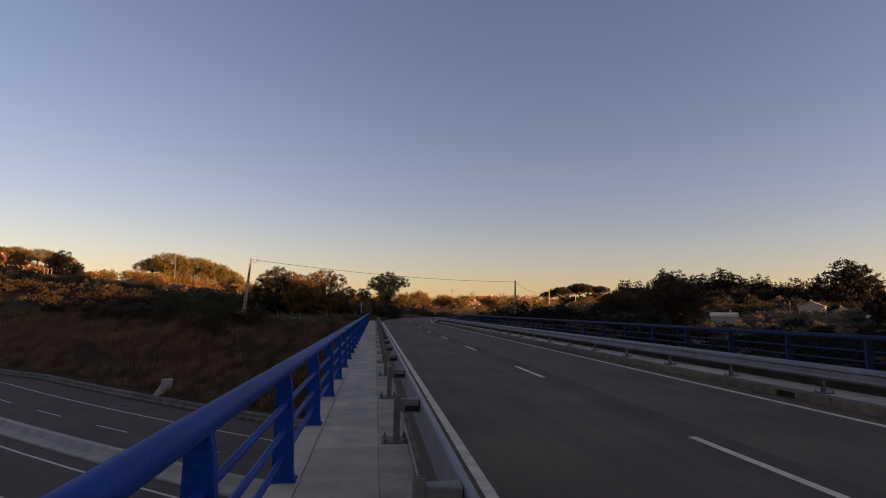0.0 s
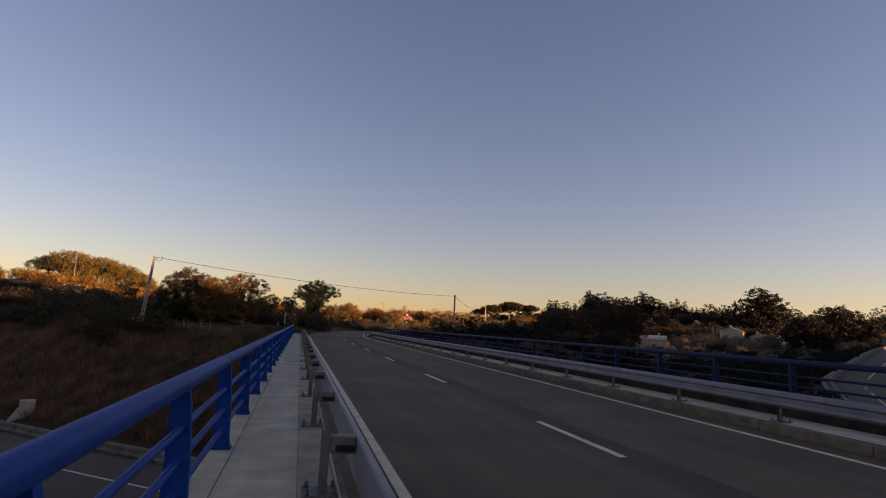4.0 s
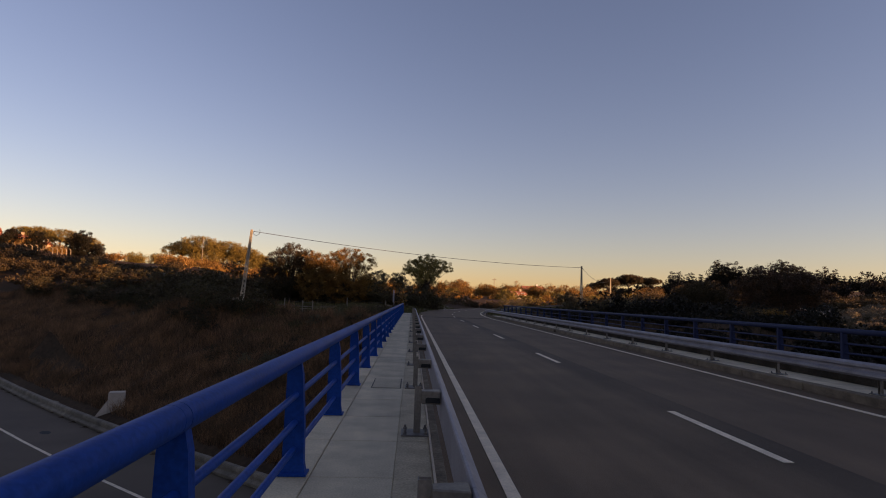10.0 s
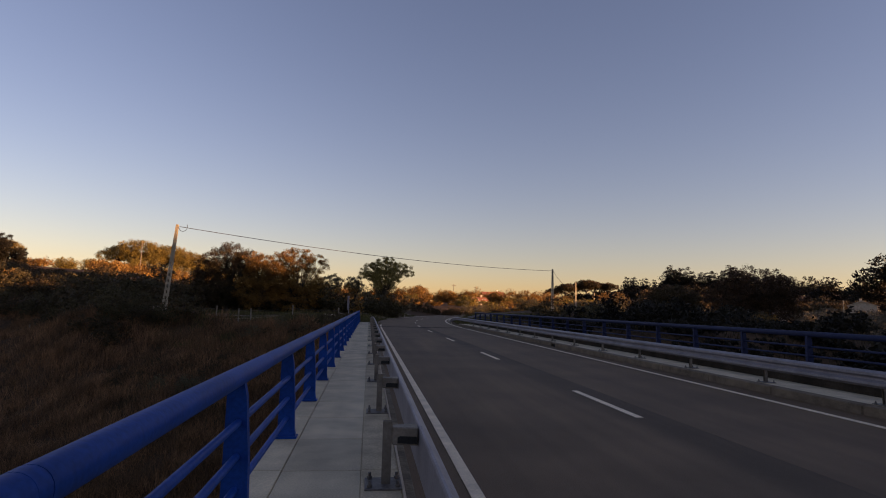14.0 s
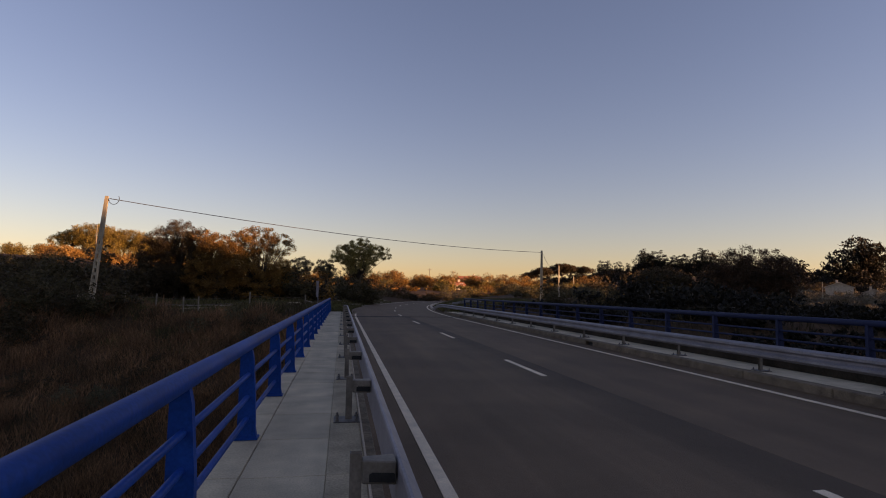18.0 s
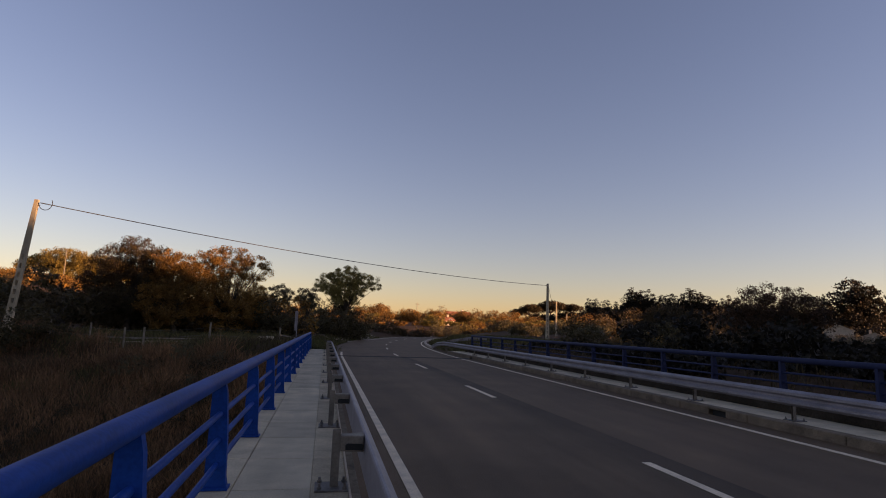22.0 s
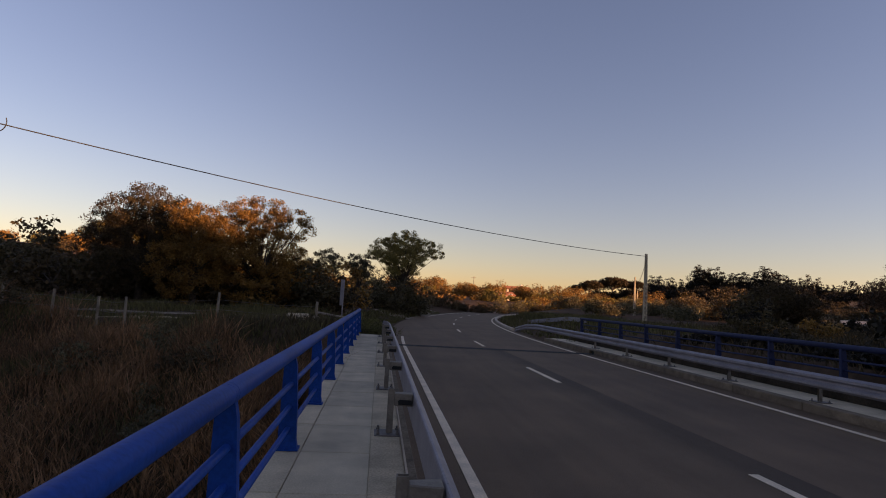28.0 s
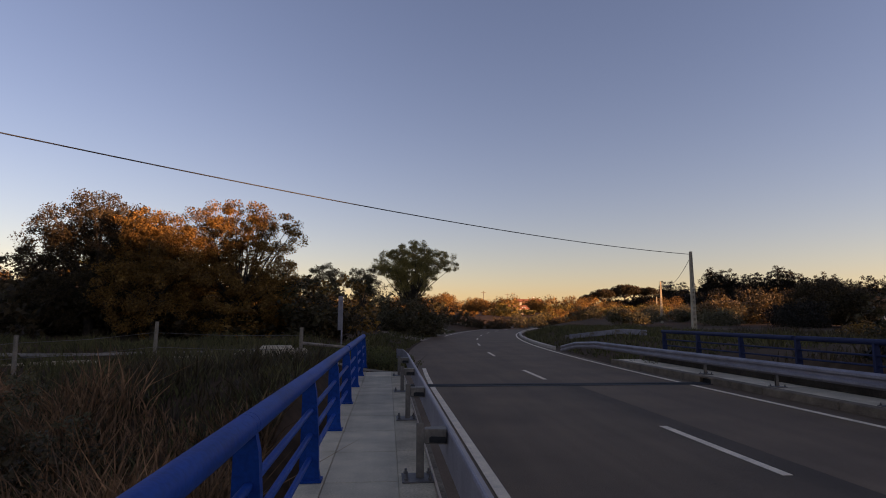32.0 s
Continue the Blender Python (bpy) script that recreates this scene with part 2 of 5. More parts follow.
def sweep(points, profile, name, material, closed=True, smooth=False):
    """Profile points (side, up) carried along a line on the plan; side is to the right of the way."""
    verts, faces = [], []
    n, m = len(points), len(profile)
    for i, p in enumerate(points):
        a, b = Vector(points[max(0, i - 1)]), Vector(points[min(n - 1, i + 1)])
        d = (b - a)
        d.z = 0
        d.normalize()
        right = Vector((d.y, -d.x, 0))
        for s, u in profile:
            verts.append(tuple(Vector(p) + right * s + Vector((0, 0, u))))
    for i in range(n - 1):
        for k in range(m if closed else m - 1):
            k2 = (k + 1) % m
            faces.append((i * m + k, i * m + k2, (i + 1) * m + k2, (i + 1) * m + k))
    if closed:
        faces.append(tuple(range(m))[::-1])
        faces.append(tuple((n - 1) * m + k for k in range(m)))
    return mesh_from(name, verts, faces, material, smooth)


def smooth01(a, b, v):
    t = min(1.0, max(0.0, (v - a) / (b - a)))
    return t * t * (3 - 2 * t)


# ---- the plan ----
ROAD_Z = -0.33          # carriageway; the left footway is at 0
LOW_Z = -8.0             # dual carriageway under the bridge
END_Y = 52.6             # expansion joint at the end of the bridge
START_Y = -38.0


BEND, BEND_2 = 56.0, 82.0   # the road below turns, runs straight, then turns back


def barrier_y(x):
    """Far edge of the road below."""
    if x < -40:
        return 53.74 - 0.7 * (x + 40)
    if x < 0:
        return 20.3 - 0.70 * x + 0.0034 * x * x
    if x < BEND:
        return 20.3 - 0.70 * x + 0.0155 * x * x
    if x < BEND_2:
        return 29.71 + 1.036 * (x - BEND)
    return 56.64 + 0.6 * (x - BEND_2)


def barrier_slope(x):
    if x < -40:
        return -0.7
    if x < 0:
        return -0.70 + 0.0068 * x
    return -0.70 + 0.031 * min(x, BEND) if x < BEND_2 else 0.6


def low_z(x):
    """The road below climbs towards the right."""
    return LOW_Z + 9.5 * smooth01(30, 150, x)


def beyond_low_road(x, y):
    """Metres past the far edge of the road below, square to it."""
    return (y - barrier_y(x)) / math.hypot(1, barrier_slope(x))


def road_x(y):
    """Centre line of the upper road, which bends away after the bridge."""
    d = max(0.0, y - 50.0)
    return 4.84 + d * d / 400


def upland(x, y):
    d = math.hypot(x, y + 20)
    left = smooth01(0.06, 0.40, -x / max(20.0, abs(y) + 20)) if y > -20 else 0.0
    h = 0.42 + 11 * left * smooth01(75, 260, d)
    h += 5 * smooth01(0.45, 0.75, -x / max(20.0, abs(y) + 20)) * smooth01(90, 230, d) * (1 if y > -20 else 0)
    if y > 0:
        right = smooth01(0.25, 0.6, x / (y + 20))
        h += (1 - left) * (1 - 0.7 * right) * (4.5 * smooth01(130, 330, d))
        dip = smooth01(0.54, 0.64, x / (y + 20)) * (smooth01(46, 80, d) - smooth01(185, 258, d))
        h += right * (12 * smooth01(260, 500, d) + 7 * smooth01(480, 600, d))
        h -= 5.0 * dip
    # Unseen ridge added towards the sun: shades the bridge, notched to light chosen trees.
    back = Vector((x, y)).dot(Vector((SUN_FROM.x, SUN_FROM.y)).normalized())
    along = Vector((x, y)).dot(Vector((-SUN_FROM.y, SUN_FROM.x)).normalized())
    ridge = 31.0 - 5.6 * smooth01(34, 39, along) + 2.6 * (smooth01(44, 47, along) - smooth01(49, 52, along)) - 1.1 * smooth01(50, 53, along) + 23.0 * smooth01(60, 70, along) - 17.3 * smooth01(98, 106, along)
    ridge *= 1 - smooth01(124, 145, along)
    clear = 1 - smooth01(0.35, 0.7, (y + 20) / max(x, 1.0)) if y > -20 else 1.0
    h += ridge * smooth01(80, 140, back) * clear
    return h


def terrain(x, y):
    s = beyond_low_road(x, y)
    top = upland(x, y)
    if s > 0:
        f = min(1.0, s / 21.0)
        h = low_z(x) + (top - low_z(x)) * (f * (1.12 - 0.12 * f))
    elif s > -27.5:
        h = low_z(x) - 0.12 - 2.2 * smooth01(15, 40, x) * smooth01(0, 2, min(-s, s + 27.5))
    else:
        h = low_z(x) + (top - low_z(x)) * min(1.0, (-27.5 - s) / 21.0)
    if -40 < x < -1.5 and y > 38 and s > 4:
        bench = 0.3 - 3.5 * smooth01(20, 36, -x) - 0.6 * max(0.0, 52.6 + 0.12 * (-x - 6) - y)
        h = max(h, bench) - 0.24 * smooth01(49, 51, y) * (1 - smooth01(55.5, 60, y)) * (1 - smooth01(17, 24, -x)) * smooth01(3, 6, -x)
    h += 0.25 * noise.noise(Vector((x * 0.15, y * 0.15, 3))) * (1 if s > 2 or s < -30 else 0)
    if y > 30:
        d = abs(x - road_x(y))
        if y < 56 and -1.4 < x < 11.2:
            h = min(h, -1.3)
        elif y > 52:
            k = 1 - smooth01(4.6, 9.0, d)
            h = h * (1 - k) + (ROAD_Z - 0.08) * k
    return h


# ---- ground ----
def spread(lo, hi, step, far):
    out = list(np.arange(lo, hi + 0.01, step))
    d = step
    while out[-1] < far:
        d *= 1.22
        out.append(out[-1] + d)
    d = step
    while out[0] > -far:
        d *= 1.22
        out.insert(0, out[0] - d)
    return out


gx, gy = spread(-54, 60, 1.5, 2600), spread(-20, 118, 1.5, 2600)
gv = [(x, y, terrain(x, y)) for y in gy for x in gx]
nx = len(gx)
gf = [(j * nx + i, j * nx + i + 1, (j + 1) * nx + i + 1, (j + 1) * nx + i) for j in range(len(gy) - 1) for i in range(nx - 1)]
tagged(new("ground", mesh_from("ground", gv, gf, GROUND, True)), "dry brown earth and grass land on both sides", "ground", kind="structure")

# ---- road below, in a curve under the bridge ----
low_line = []
for k in range(-46, 66):
    x = k * 4.0
    low_line.append((x, barrier_y(x), low_z(x)))


def low_offset(right):
    """The line at so many metres to the camera's side of the far edge."""
    out = []
    for x, y, z in low_line:
        m = barrier_slope(x)
        q = math.hypot(1, m)
        out.append((x + right * m / q, y - right / q, z))
    return out


low_road = tagged(new("lower_road", sweep(low_line, [(0.3, 0), (26.8, 0), (26.8, -0.3), (0.3, -0.3)], "lower_road", ASPHALT_LOW)),
                  "grey asphalt dual carriageway passing under the bridge", "road", kind="structure")
for off, w in ((4.4, 0.18), (15.6, 0.18), (24.0, 0.18)):
    part("edge_line", sweep(low_line, [(off, 0.006), (off + w, 0.006), (off + w, 0.002), (off, 0.002)], "edge_line", PAINT_WHITE), None, low_road)
dash_lo = {}
for off in (8.6, 20.0):
    pts = low_offset(off)
    for i in range(26, 66, 2):
        a, b = Vector(pts[i]), Vector(pts[i + 1])
        c = a.lerp(b, 0.85)
        part("lane_dash", sweep([tuple(a), tuple(c)], [(0, 0.006), (0.15, 0.006), (0.15, 0.002), (0, 0.002)], "lane_dash", PAINT_WHITE), None, low_road)

median = thing("median_barrier", "long low white concrete barrier along the middle of the road below", "road barrier")
pts = low_offset(13.2)
for i in range(20, 90):
    a, b = Vector(pts[i]), Vector(pts[i + 1])
    b = b - (b - a).normalized() * 0.03
    prof = [(-1.15, 0), (-1.15, 0.12), (-0.35, 0.2), (-0.22, 0.62), (0.22, 0.62), (0.35, 0.2), (1.15, 0.12), (1.15, 0)]
    part("barrier_block", sweep([tuple(a), tuple(b)], prof, "barrier_block", CONCRETE_WHITE), None, median)

W_BEAM = [(0.0, 0.0), (0.0, 0.296), (0.008, 0.31), (0.024, 0.312), (0.086, 0.264), (0.086, 0.216), (0.03, 0.172), (0.03, 0.14), (0.086, 0.096), (0.086, 0.048), (0.03, 0.0)]
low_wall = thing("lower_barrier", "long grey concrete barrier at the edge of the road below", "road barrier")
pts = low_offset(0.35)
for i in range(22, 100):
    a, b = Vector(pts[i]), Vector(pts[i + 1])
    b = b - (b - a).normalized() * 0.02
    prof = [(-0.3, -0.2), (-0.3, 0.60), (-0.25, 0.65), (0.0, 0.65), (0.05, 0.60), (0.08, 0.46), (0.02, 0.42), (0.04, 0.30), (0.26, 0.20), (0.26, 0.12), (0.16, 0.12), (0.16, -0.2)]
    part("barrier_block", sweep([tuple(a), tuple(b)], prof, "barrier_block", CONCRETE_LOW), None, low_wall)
drain = mesh_from("drain_patch", [(math.cos(k * 0.5236) * 0.55, math.sin(k * 0.5236) * 0.3, 0.004) for k in range(12)], [tuple(range(12))], RUBBER)
placed("drain_patch", drain, low_road, -23.2, 34.6, LOW_Z, -0.8, "dark oil stain on the hard shoulder")
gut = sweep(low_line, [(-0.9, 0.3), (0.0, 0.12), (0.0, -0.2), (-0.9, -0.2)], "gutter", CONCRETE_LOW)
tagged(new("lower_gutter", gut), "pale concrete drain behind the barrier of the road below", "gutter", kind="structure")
# ---- bridge ----
bridge = tagged(new("bridge_deck", box_mesh("bridge_deck", -0.70, 10.95, START_Y, END_Y, -1.6, -0.52, CONCRETE)), "grey concrete bridge deck", "bridge", kind="structure")
road = tagged(new("road", box_mesh("road", 5.352, 9.28, START_Y, END_Y, -0.52, ROAD_Z, ASPHALT)), "worn grey asphalt road on the bridge", "road", kind="structure")
part("older_lane", box_mesh("older_lane", 0.58, 5.3515, START_Y, END_Y, -0.52, ROAD_Z - 0.0004, ASPHALT_OLD), None, road, "darker older asphalt of one lane")
line_y = [(1.335, START_Y + 0.1, ROAD_Z), (1.335, END_Y - 0.35, ROAD_Z)]
FLAT = [(-0.065, 0.006), (0.065, 0.006), (0.065, 0.0), (-0.065, 0.0)]
part("edge_line", sweep(line_y, FLAT, "edge_line", PAINT_WHITE), None, road)
part("edge_line", sweep([(8.60, y, z) for _, y, z in line_y], FLAT, "edge_line", PAINT_WHITE), None, road)
dash = sweep([(0, 0, 0), (0, 2.97, 0)], FLAT, "lane_dash", PAINT_WHITE)
for k in range(-3, 6):
    placed("lane_dash", dash, road, 4.84, -7.17 + 10.172 * k, ROAD_Z)
joint = thing("expansion_joint", "black rubber expansion joint across the road at the end of the bridge", "expansion joint", kind="structure")
part("rubber_strip", box_mesh("rubber_strip", 0.62, 9.26, END_Y - 0.3, END_Y + 0.3, -0.5, ROAD_Z + 0.008, RUBBER), None, joint)
for k in range(7):
    part("bolt_bar", box_mesh("bolt_bar", 0.66 + k * 1.18, 1.80 + k * 1.18, END_Y - 0.05, END_Y + 0.05, -0.45, ROAD_Z + 0.02, RUBBER, 0.006), None, joint)

# ---- left footway: slabs, edge strip, kerb ----
footway = thing("footway", "grey concrete footway of cast slabs beside the blue railing", "footway", kind="structure")
SLAB = 2.3052
JOINT = 6.95            # one of the joints across the footway
slab_mid = box_mesh("slab", -0.4375, 0.2375, 0.006, SLAB / 2 - 0.006, -0.52, 0.0, CONCRETE, 0.006)
slab_rail = box_mesh("edge_slab", -0.70, -0.4415, 0.007, SLAB - 0.007, -0.52, 0.008, CONCRETE, 0.005)
slab_kerb = box_mesh("kerb_slab", 0.2395, 0.56, 0.004, SLAB - 0.004, -0.52, 0.003, CONCRETE_KERB, 0.006)
for k in range(-20, 20):
    y = JOINT + k * SLAB
    placed("slab", slab_mid, footway, 0, y, 0)
    placed("slab", slab_mid, footway, 0, y + SLAB / 2, 0)
    placed("edge_slab", slab_rail, footway, 0, y, 0)
    placed("kerb_slab", slab_kerb, footway, 0, y, 0)
part("kerb_edging", box_mesh("kerb_edging", 0.564, 0.584, START_Y, END_Y + 1.0, -0.5, 0.022, CONCRETE_WHITE, 0.004), None, footway, "thin pale edging strip")
part("gutter", box_mesh("gutter", 0.586, 0.74, START_Y, END_Y + 1.0, -0.5, -0.27, GUTTER, 0.01), None, footway, "brown dirt in the gutter")
hatch = thing("access_cover", "square concrete inspection cover set in the footway", "manhole cover", kind="structure")
part("cover", box_mesh("cover", -0.26, 0.19, 5.66, 6.66, -0.05, 0.008, CONCRETE, 0.008), None, hatch)
for a, b, c, d in ((-0.275, -0.263, 5.64, 6.68), (0.193, 0.205, 5.64, 6.68), (-0.263, 0.193, 5.64, 5.655), (-0.263, 0.193, 6.665, 6.68)):
    part("cover_joint", box_mesh("cover_joint", a, b, c, d, -0.05, 0.004, RUBBER), None, hatch, "dark open joint round the cover")


# ---- railings ----
def post_mesh():
    """A flat tapering post on a small foot."""
    bm = bmesh.new()
    rings = ((0.0, -0.130, 0.106, 0.080), (0.018, -0.130, 0.106, 0.080), (0.022, -0.112, 0.090, 0.040), (0.10, -0.098, 0.076, 0.034), (0.40, -0.094, 0.066, 0.034), (0.80, -0.092, 0.034, 0.033), (0.89, -0.086, 0.014, 0.030))
    last = None
    for z, x0, x1, b in rings:
        row = [bm.verts.new(c) for c in ((x0, -b, z), (x1, -b, z), (x1, b, z), (x0, b, z))]
        if last:
            for k in range(4):
                bm.faces.new((last[k], last[(k + 1) % 4], row[(k + 1) % 4], row[k]))
        else:
            bm.faces.new(row[::-1])
        last = row
    bm.faces.new(last)
    me = bpy.data.meshes.new("post")
    bm.to_mesh(me)
    bm.free()
    me.materials.append(BLUE)
    return me


POST = post_mesh()


def bar_mesh(name, length, r, n):
    bm = bmesh.new()
    tube(bm, (0, 0, 0), (0, length, 0), r, n=n)
    me = bpy.data.meshes.new(name)
    bm.to_mesh(me)
    bm.free()
    me.materials.append(BLUE)
    return me


STEP = 2.3052
HAND = bar_mesh("handrail", STEP * 3 - 0.004, 0.065, 20)
SLEEVE = bar_mesh("sleeve", 0.06, 0.0658, 20)
BAR = bar_mesh("rail_bar", STEP - 0.066, 0.026, 10)


HAND_X, HAND_Z = -0.032, 0.926


def railing(x, y_last, count, base, label, paint=None):
    r = thing("bridge_railing", label, "railing", "blue bridge railings", at=(x, y_last, base))
    meshes = [m.copy() if paint else m for m in (POST, BAR, HAND, SLEEVE)]
    for m in meshes:
        m.materials[0] = paint or BLUE
    post, bar, hand, sleeve = meshes
    for k in range(count):
        y = -k * STEP
        placed("post", post, r, 0, y, 0)
        if k:
            for z in (0.20, 0.41, 0.63):
                placed("rail_bar", bar, r, -0.01, y + 0.033, z)
        if k % 3 == 0 and k + 3 < count:
            placed("handrail", hand, r, HAND_X, y - 3 * STEP + (0.12 if k == 0 else 0), HAND_Z)
            placed("sleeve", sleeve, r, HAND_X, y - 3 * STEP - 0.07, HAND_Z)
    return r


railing(-0.565, 54.24, 38, 0.012, "blue painted steel railing with round handrail on concrete footway")
railing(10.72, 57.7, 40, 0.09, "blue steel railing beside the opposite footway, dimmed in its colour", BLUE_DIMMED)


# ---- guardrails ----
def guard_parts():
    bm = bmesh.new()
    box(bm, -0.15, 0.15, -0.15, 0.15, 0, 0.014, 0.003)
    plate = bpy.data.meshes.new("base_plate")
    bm.to_mesh(plate)
    bm.free()
    plate.materials.append(GALV_DARK)
    bm = bmesh.new()
    box(bm, -0.018, 0.055, -0.0275, -0.0215, 0.014, 0.50)
    box(bm, -0.018, 0.055, 0.0215, 0.0275, 0.014, 0.50)
    box(bm, -0.018, -0.011, -0.0215, 0.0215, 0.014, 0.50)
    post = bpy.data.meshes.new("guard_post")
    bm.to_mesh(post)
    bm.free()
    post.materials.append(GALV_POST)
    bm = bmesh.new()
    tube(bm, (0, 0, 0.014), (0, 0, 0.065), 0.012, n=6)
    tube(bm, (0, 0, 0.018), (0, 0, 0.036), 0.022, n=6)
    bolt = bpy.data.meshes.new("bolt")
    bm.to_mesh(bolt)
    bm.free()
    bolt.materials.append(GALV_DARK)
    bm = bmesh.new()
    lo = [(0.056, -0.05), (0.262, -0.085), (0.262, 0.085), (0.056, 0.05)]
    vs = [bm.verts.new((a, b, z)) for z in (0.32, 0.46) for a, b in lo]
    for f in ((3, 2, 1, 0), (4, 5, 6, 7), (0, 1, 5, 4), (1, 2, 6, 5), (2, 3, 7, 6), (3, 0, 4, 7)):
        bm.faces.new([vs[i] for i in f])
    bmesh.ops.bevel(bm, geom=list(bm.edges), offset=0.008, segments=1, affect="EDGES")
    block = bpy.data.meshes.new("spacer")
    bm.to_mesh(block)
    bm.free()
    block.materials.append(GALV_POST)
    # black patch on the solid spacer, drawn for the shade inside its opening
    bm = bmesh.new()
    ring = [(x, -0.05 - 0.17 * (x - 0.056), z) for x, z in ((0.10, 0.335), (0.252, 0.335), (0.256, 0.345), (0.256, 0.385), (0.245, 0.392), (0.12, 0.392), (0.10, 0.38))]
    front = [bm.verts.new((x, y - 0.006, z)) for x, y, z in ring]
    back = [bm.verts.new((x, y + 0.02, z)) for x, y, z in ring]
    bm.faces.new(front)
    for k in range(7):
        bm.faces.new((front[k], back[k], back[(k + 1) % 7], front[(k + 1) % 7]))
    hole = bpy.data.meshes.new("slot")
    bm.to_mesh(hole)
    bm.free()
    hole.materials.append(RUBBER)
    return plate, post, bolt, block, hole


PLATE, GPOST, BOLT, SPACER, SLOT_PATCH = guard_parts()
GSTEP = 3.0817


def guardrail(label, x, side, ys, base, tail, beam_x, beam_z, tall):
    """Posts at x; the beam on the road's side, then a tail of points that leads it off the road."""
    g = thing("guardrail", label, "guardrail", "guardrails of the bridge", at=(x, 0, base))
    for y in ys:
        turn = 0 if side > 0 else math.pi
        p = placed("post", GPOST, g, 0, y, 0, turn)
        placed("base_plate", PLATE, p, 0, 0, 0)
        placed("spacer", SPACER, p, 0, 0, 0)
        if side > 0:
            placed("slot", SLOT_PATCH, p, 0, 0, 0, label="black patch for the shaded opening of the spacer")
        for dx in (-0.11, 0.11):
            for dy in (-0.11, 0.11):
                placed("bolt", BOLT, p, dx, dy, 0)
    path = [(beam_x, y, 0) for y in ys] + tail
    prof = [(s, u * tall + beam_z) for s, u in W_BEAM]
    if side < 0:
        prof = [(-s, u) for s, u in prof][::-1]
    for a, b in zip(path, path[1:]):
        a, b = Vector(a), Vector(b)
        lap = (b - a).normalized() * -0.004
        seg = part("beam", sweep([tuple(a - Vector((x, 0, base))), tuple(b + lap - Vector((x, 0, base)))], prof, "beam", GALV), None, g)
    return g


left_ys = [-12.73 + GSTEP * k for k in range(-7, 22)]
guardrail("galvanised steel guardrail on bolted posts along the footway kerb", 0.42, 1, left_ys, 0.003,
          [(0.69, 54.3, 0), (0.64, 56.2, -0.02), (0.46, 57.7, -0.08)], 0.69, 0.125, 1.08)
right_ys = [28.75 + GSTEP * k for k in range(-20, 9)]
guardrail("galvanised steel guardrail on bolted posts along the opposite kerb", 9.72, -1, right_ys, -0.153,
          [(9.44, 55.4, 0), (9.44, 58.4, 0), (9.45, 61.4, 0), (9.47, 64.2, -0.14), (9.50, 66.6, -0.44)], 9.44, 0.175, 1.0)
bend_rail = thing("guardrail", "short galvanised steel guardrail on the grass inside the bend", "guardrail", "guardrails of the bridge")
bend_path = [(x, y, terrain(x, y) - 0.02) for x, y in ((14.3, 67.2), (14.15, 70.4), (13.75, 73.6), (13.1, 76.8))]
for x, y, z in bend_path:
    p = placed("post", GPOST, bend_rail, x, y, z - 0.05)
    placed("spacer", SPACER, p, 0, 0, 0)
for a, b in zip(bend_path, bend_path[1:]):
    part("beam", sweep([(a[0] + 0.27, a[1], a[2]), (b[0] + 0.27, b[1], b[2])], [(s, u + 0.14) for s, u in W_BEAM], "beam", GALV), None, bend_rail)

# ---- right footway and kerb ----
foot_r = thing("opposite_footway", "pale concrete footway with a stone kerb across the road", "footway", kind="structure")
k0 = int((START_Y - END_Y) / SLAB)
slab_r = box_mesh("slab", 9.56, 10.545, 0.006, SLAB - 0.006, -0.52, -0.158, CONCRETE, 0.006)
kerb_r = box_mesh("kerbstone", 9.28, 9.554, 0.006, SLAB - 0.006, -0.52, -0.154, KERB_STONE, 0.02)
DRAINS = (-10.7, 30.5, 52.75)
for k in range(k0 - 2, 3):
    y = END_Y + k * SLAB
    placed("slab", slab_r, foot_r, 0, y, 0)
    cut = [d for d in DRAINS if y - 0.28 < d < y + SLAB + 0.28]
    if not cut:
        placed("kerbstone", kerb_r, foot_r, 0, y, 0)
        continue
    for a, b in ((0.006, cut[0] - 0.28 - y), (cut[0] + 0.28 - y, SLAB - 0.006)):
        if b - a > 0.05:
            placed("kerbstone", box_mesh("kerbstone", 9.28, 9.554, a, b, -0.52, -0.154, KERB_STONE, 0.02), foot_r, 0, y, 0)
for y in DRAINS:
    placed("drain_gap", box_mesh("drain_gap", 9.40, 9.554, -0.28, 0.28, -0.52, -0.168, RUBBER), foot_r, 0, y, 0, label="dark drain opening in the kerb")
    placed("drain_lintel", box_mesh("drain_lintel", 9.29, 9.55, -0.29, 0.29, -0.205, -0.152, KERB_STONE, 0.008), foot_r, 0, y, 0)

part("edge_beam", box_mesh("edge_beam", 10.55, 10.92, START_Y, END_Y + 6.5, -0.52, 0.09, PLINTH_SHADE, 0.01), None, foot_r, "concrete plinth under the railing, coloured as the dark gap below the beam")

# ---- road past the bridge ----
far_pts = [(road_x(y), y, ROAD_Z) for y in np.arange(END_Y, 175, 2.5)]
far_road = tagged(new("road_bend", sweep(far_pts, [(-4.28, 0), (4.13, 0), (4.13, -0.25), (-4.28, -0.25)], "road_bend", ASPHALT)), "asphalt road bending away after the bridge", "road", kind="structure")
part("edge_line", sweep(far_pts, [(3.68, 0.006), (3.82, 0.006), (3.82, 0.001), (3.68, 0.001)], "edge_line", PAINT_WHITE), None, far_road)
part("edge_line", sweep(far_pts[:3], [(-3.58, 0.006), (-3.45, 0.006), (-3.45, 0.001), (-3.58, 0.001)], "edge_line", PAINT_WHITE), None, far_road)
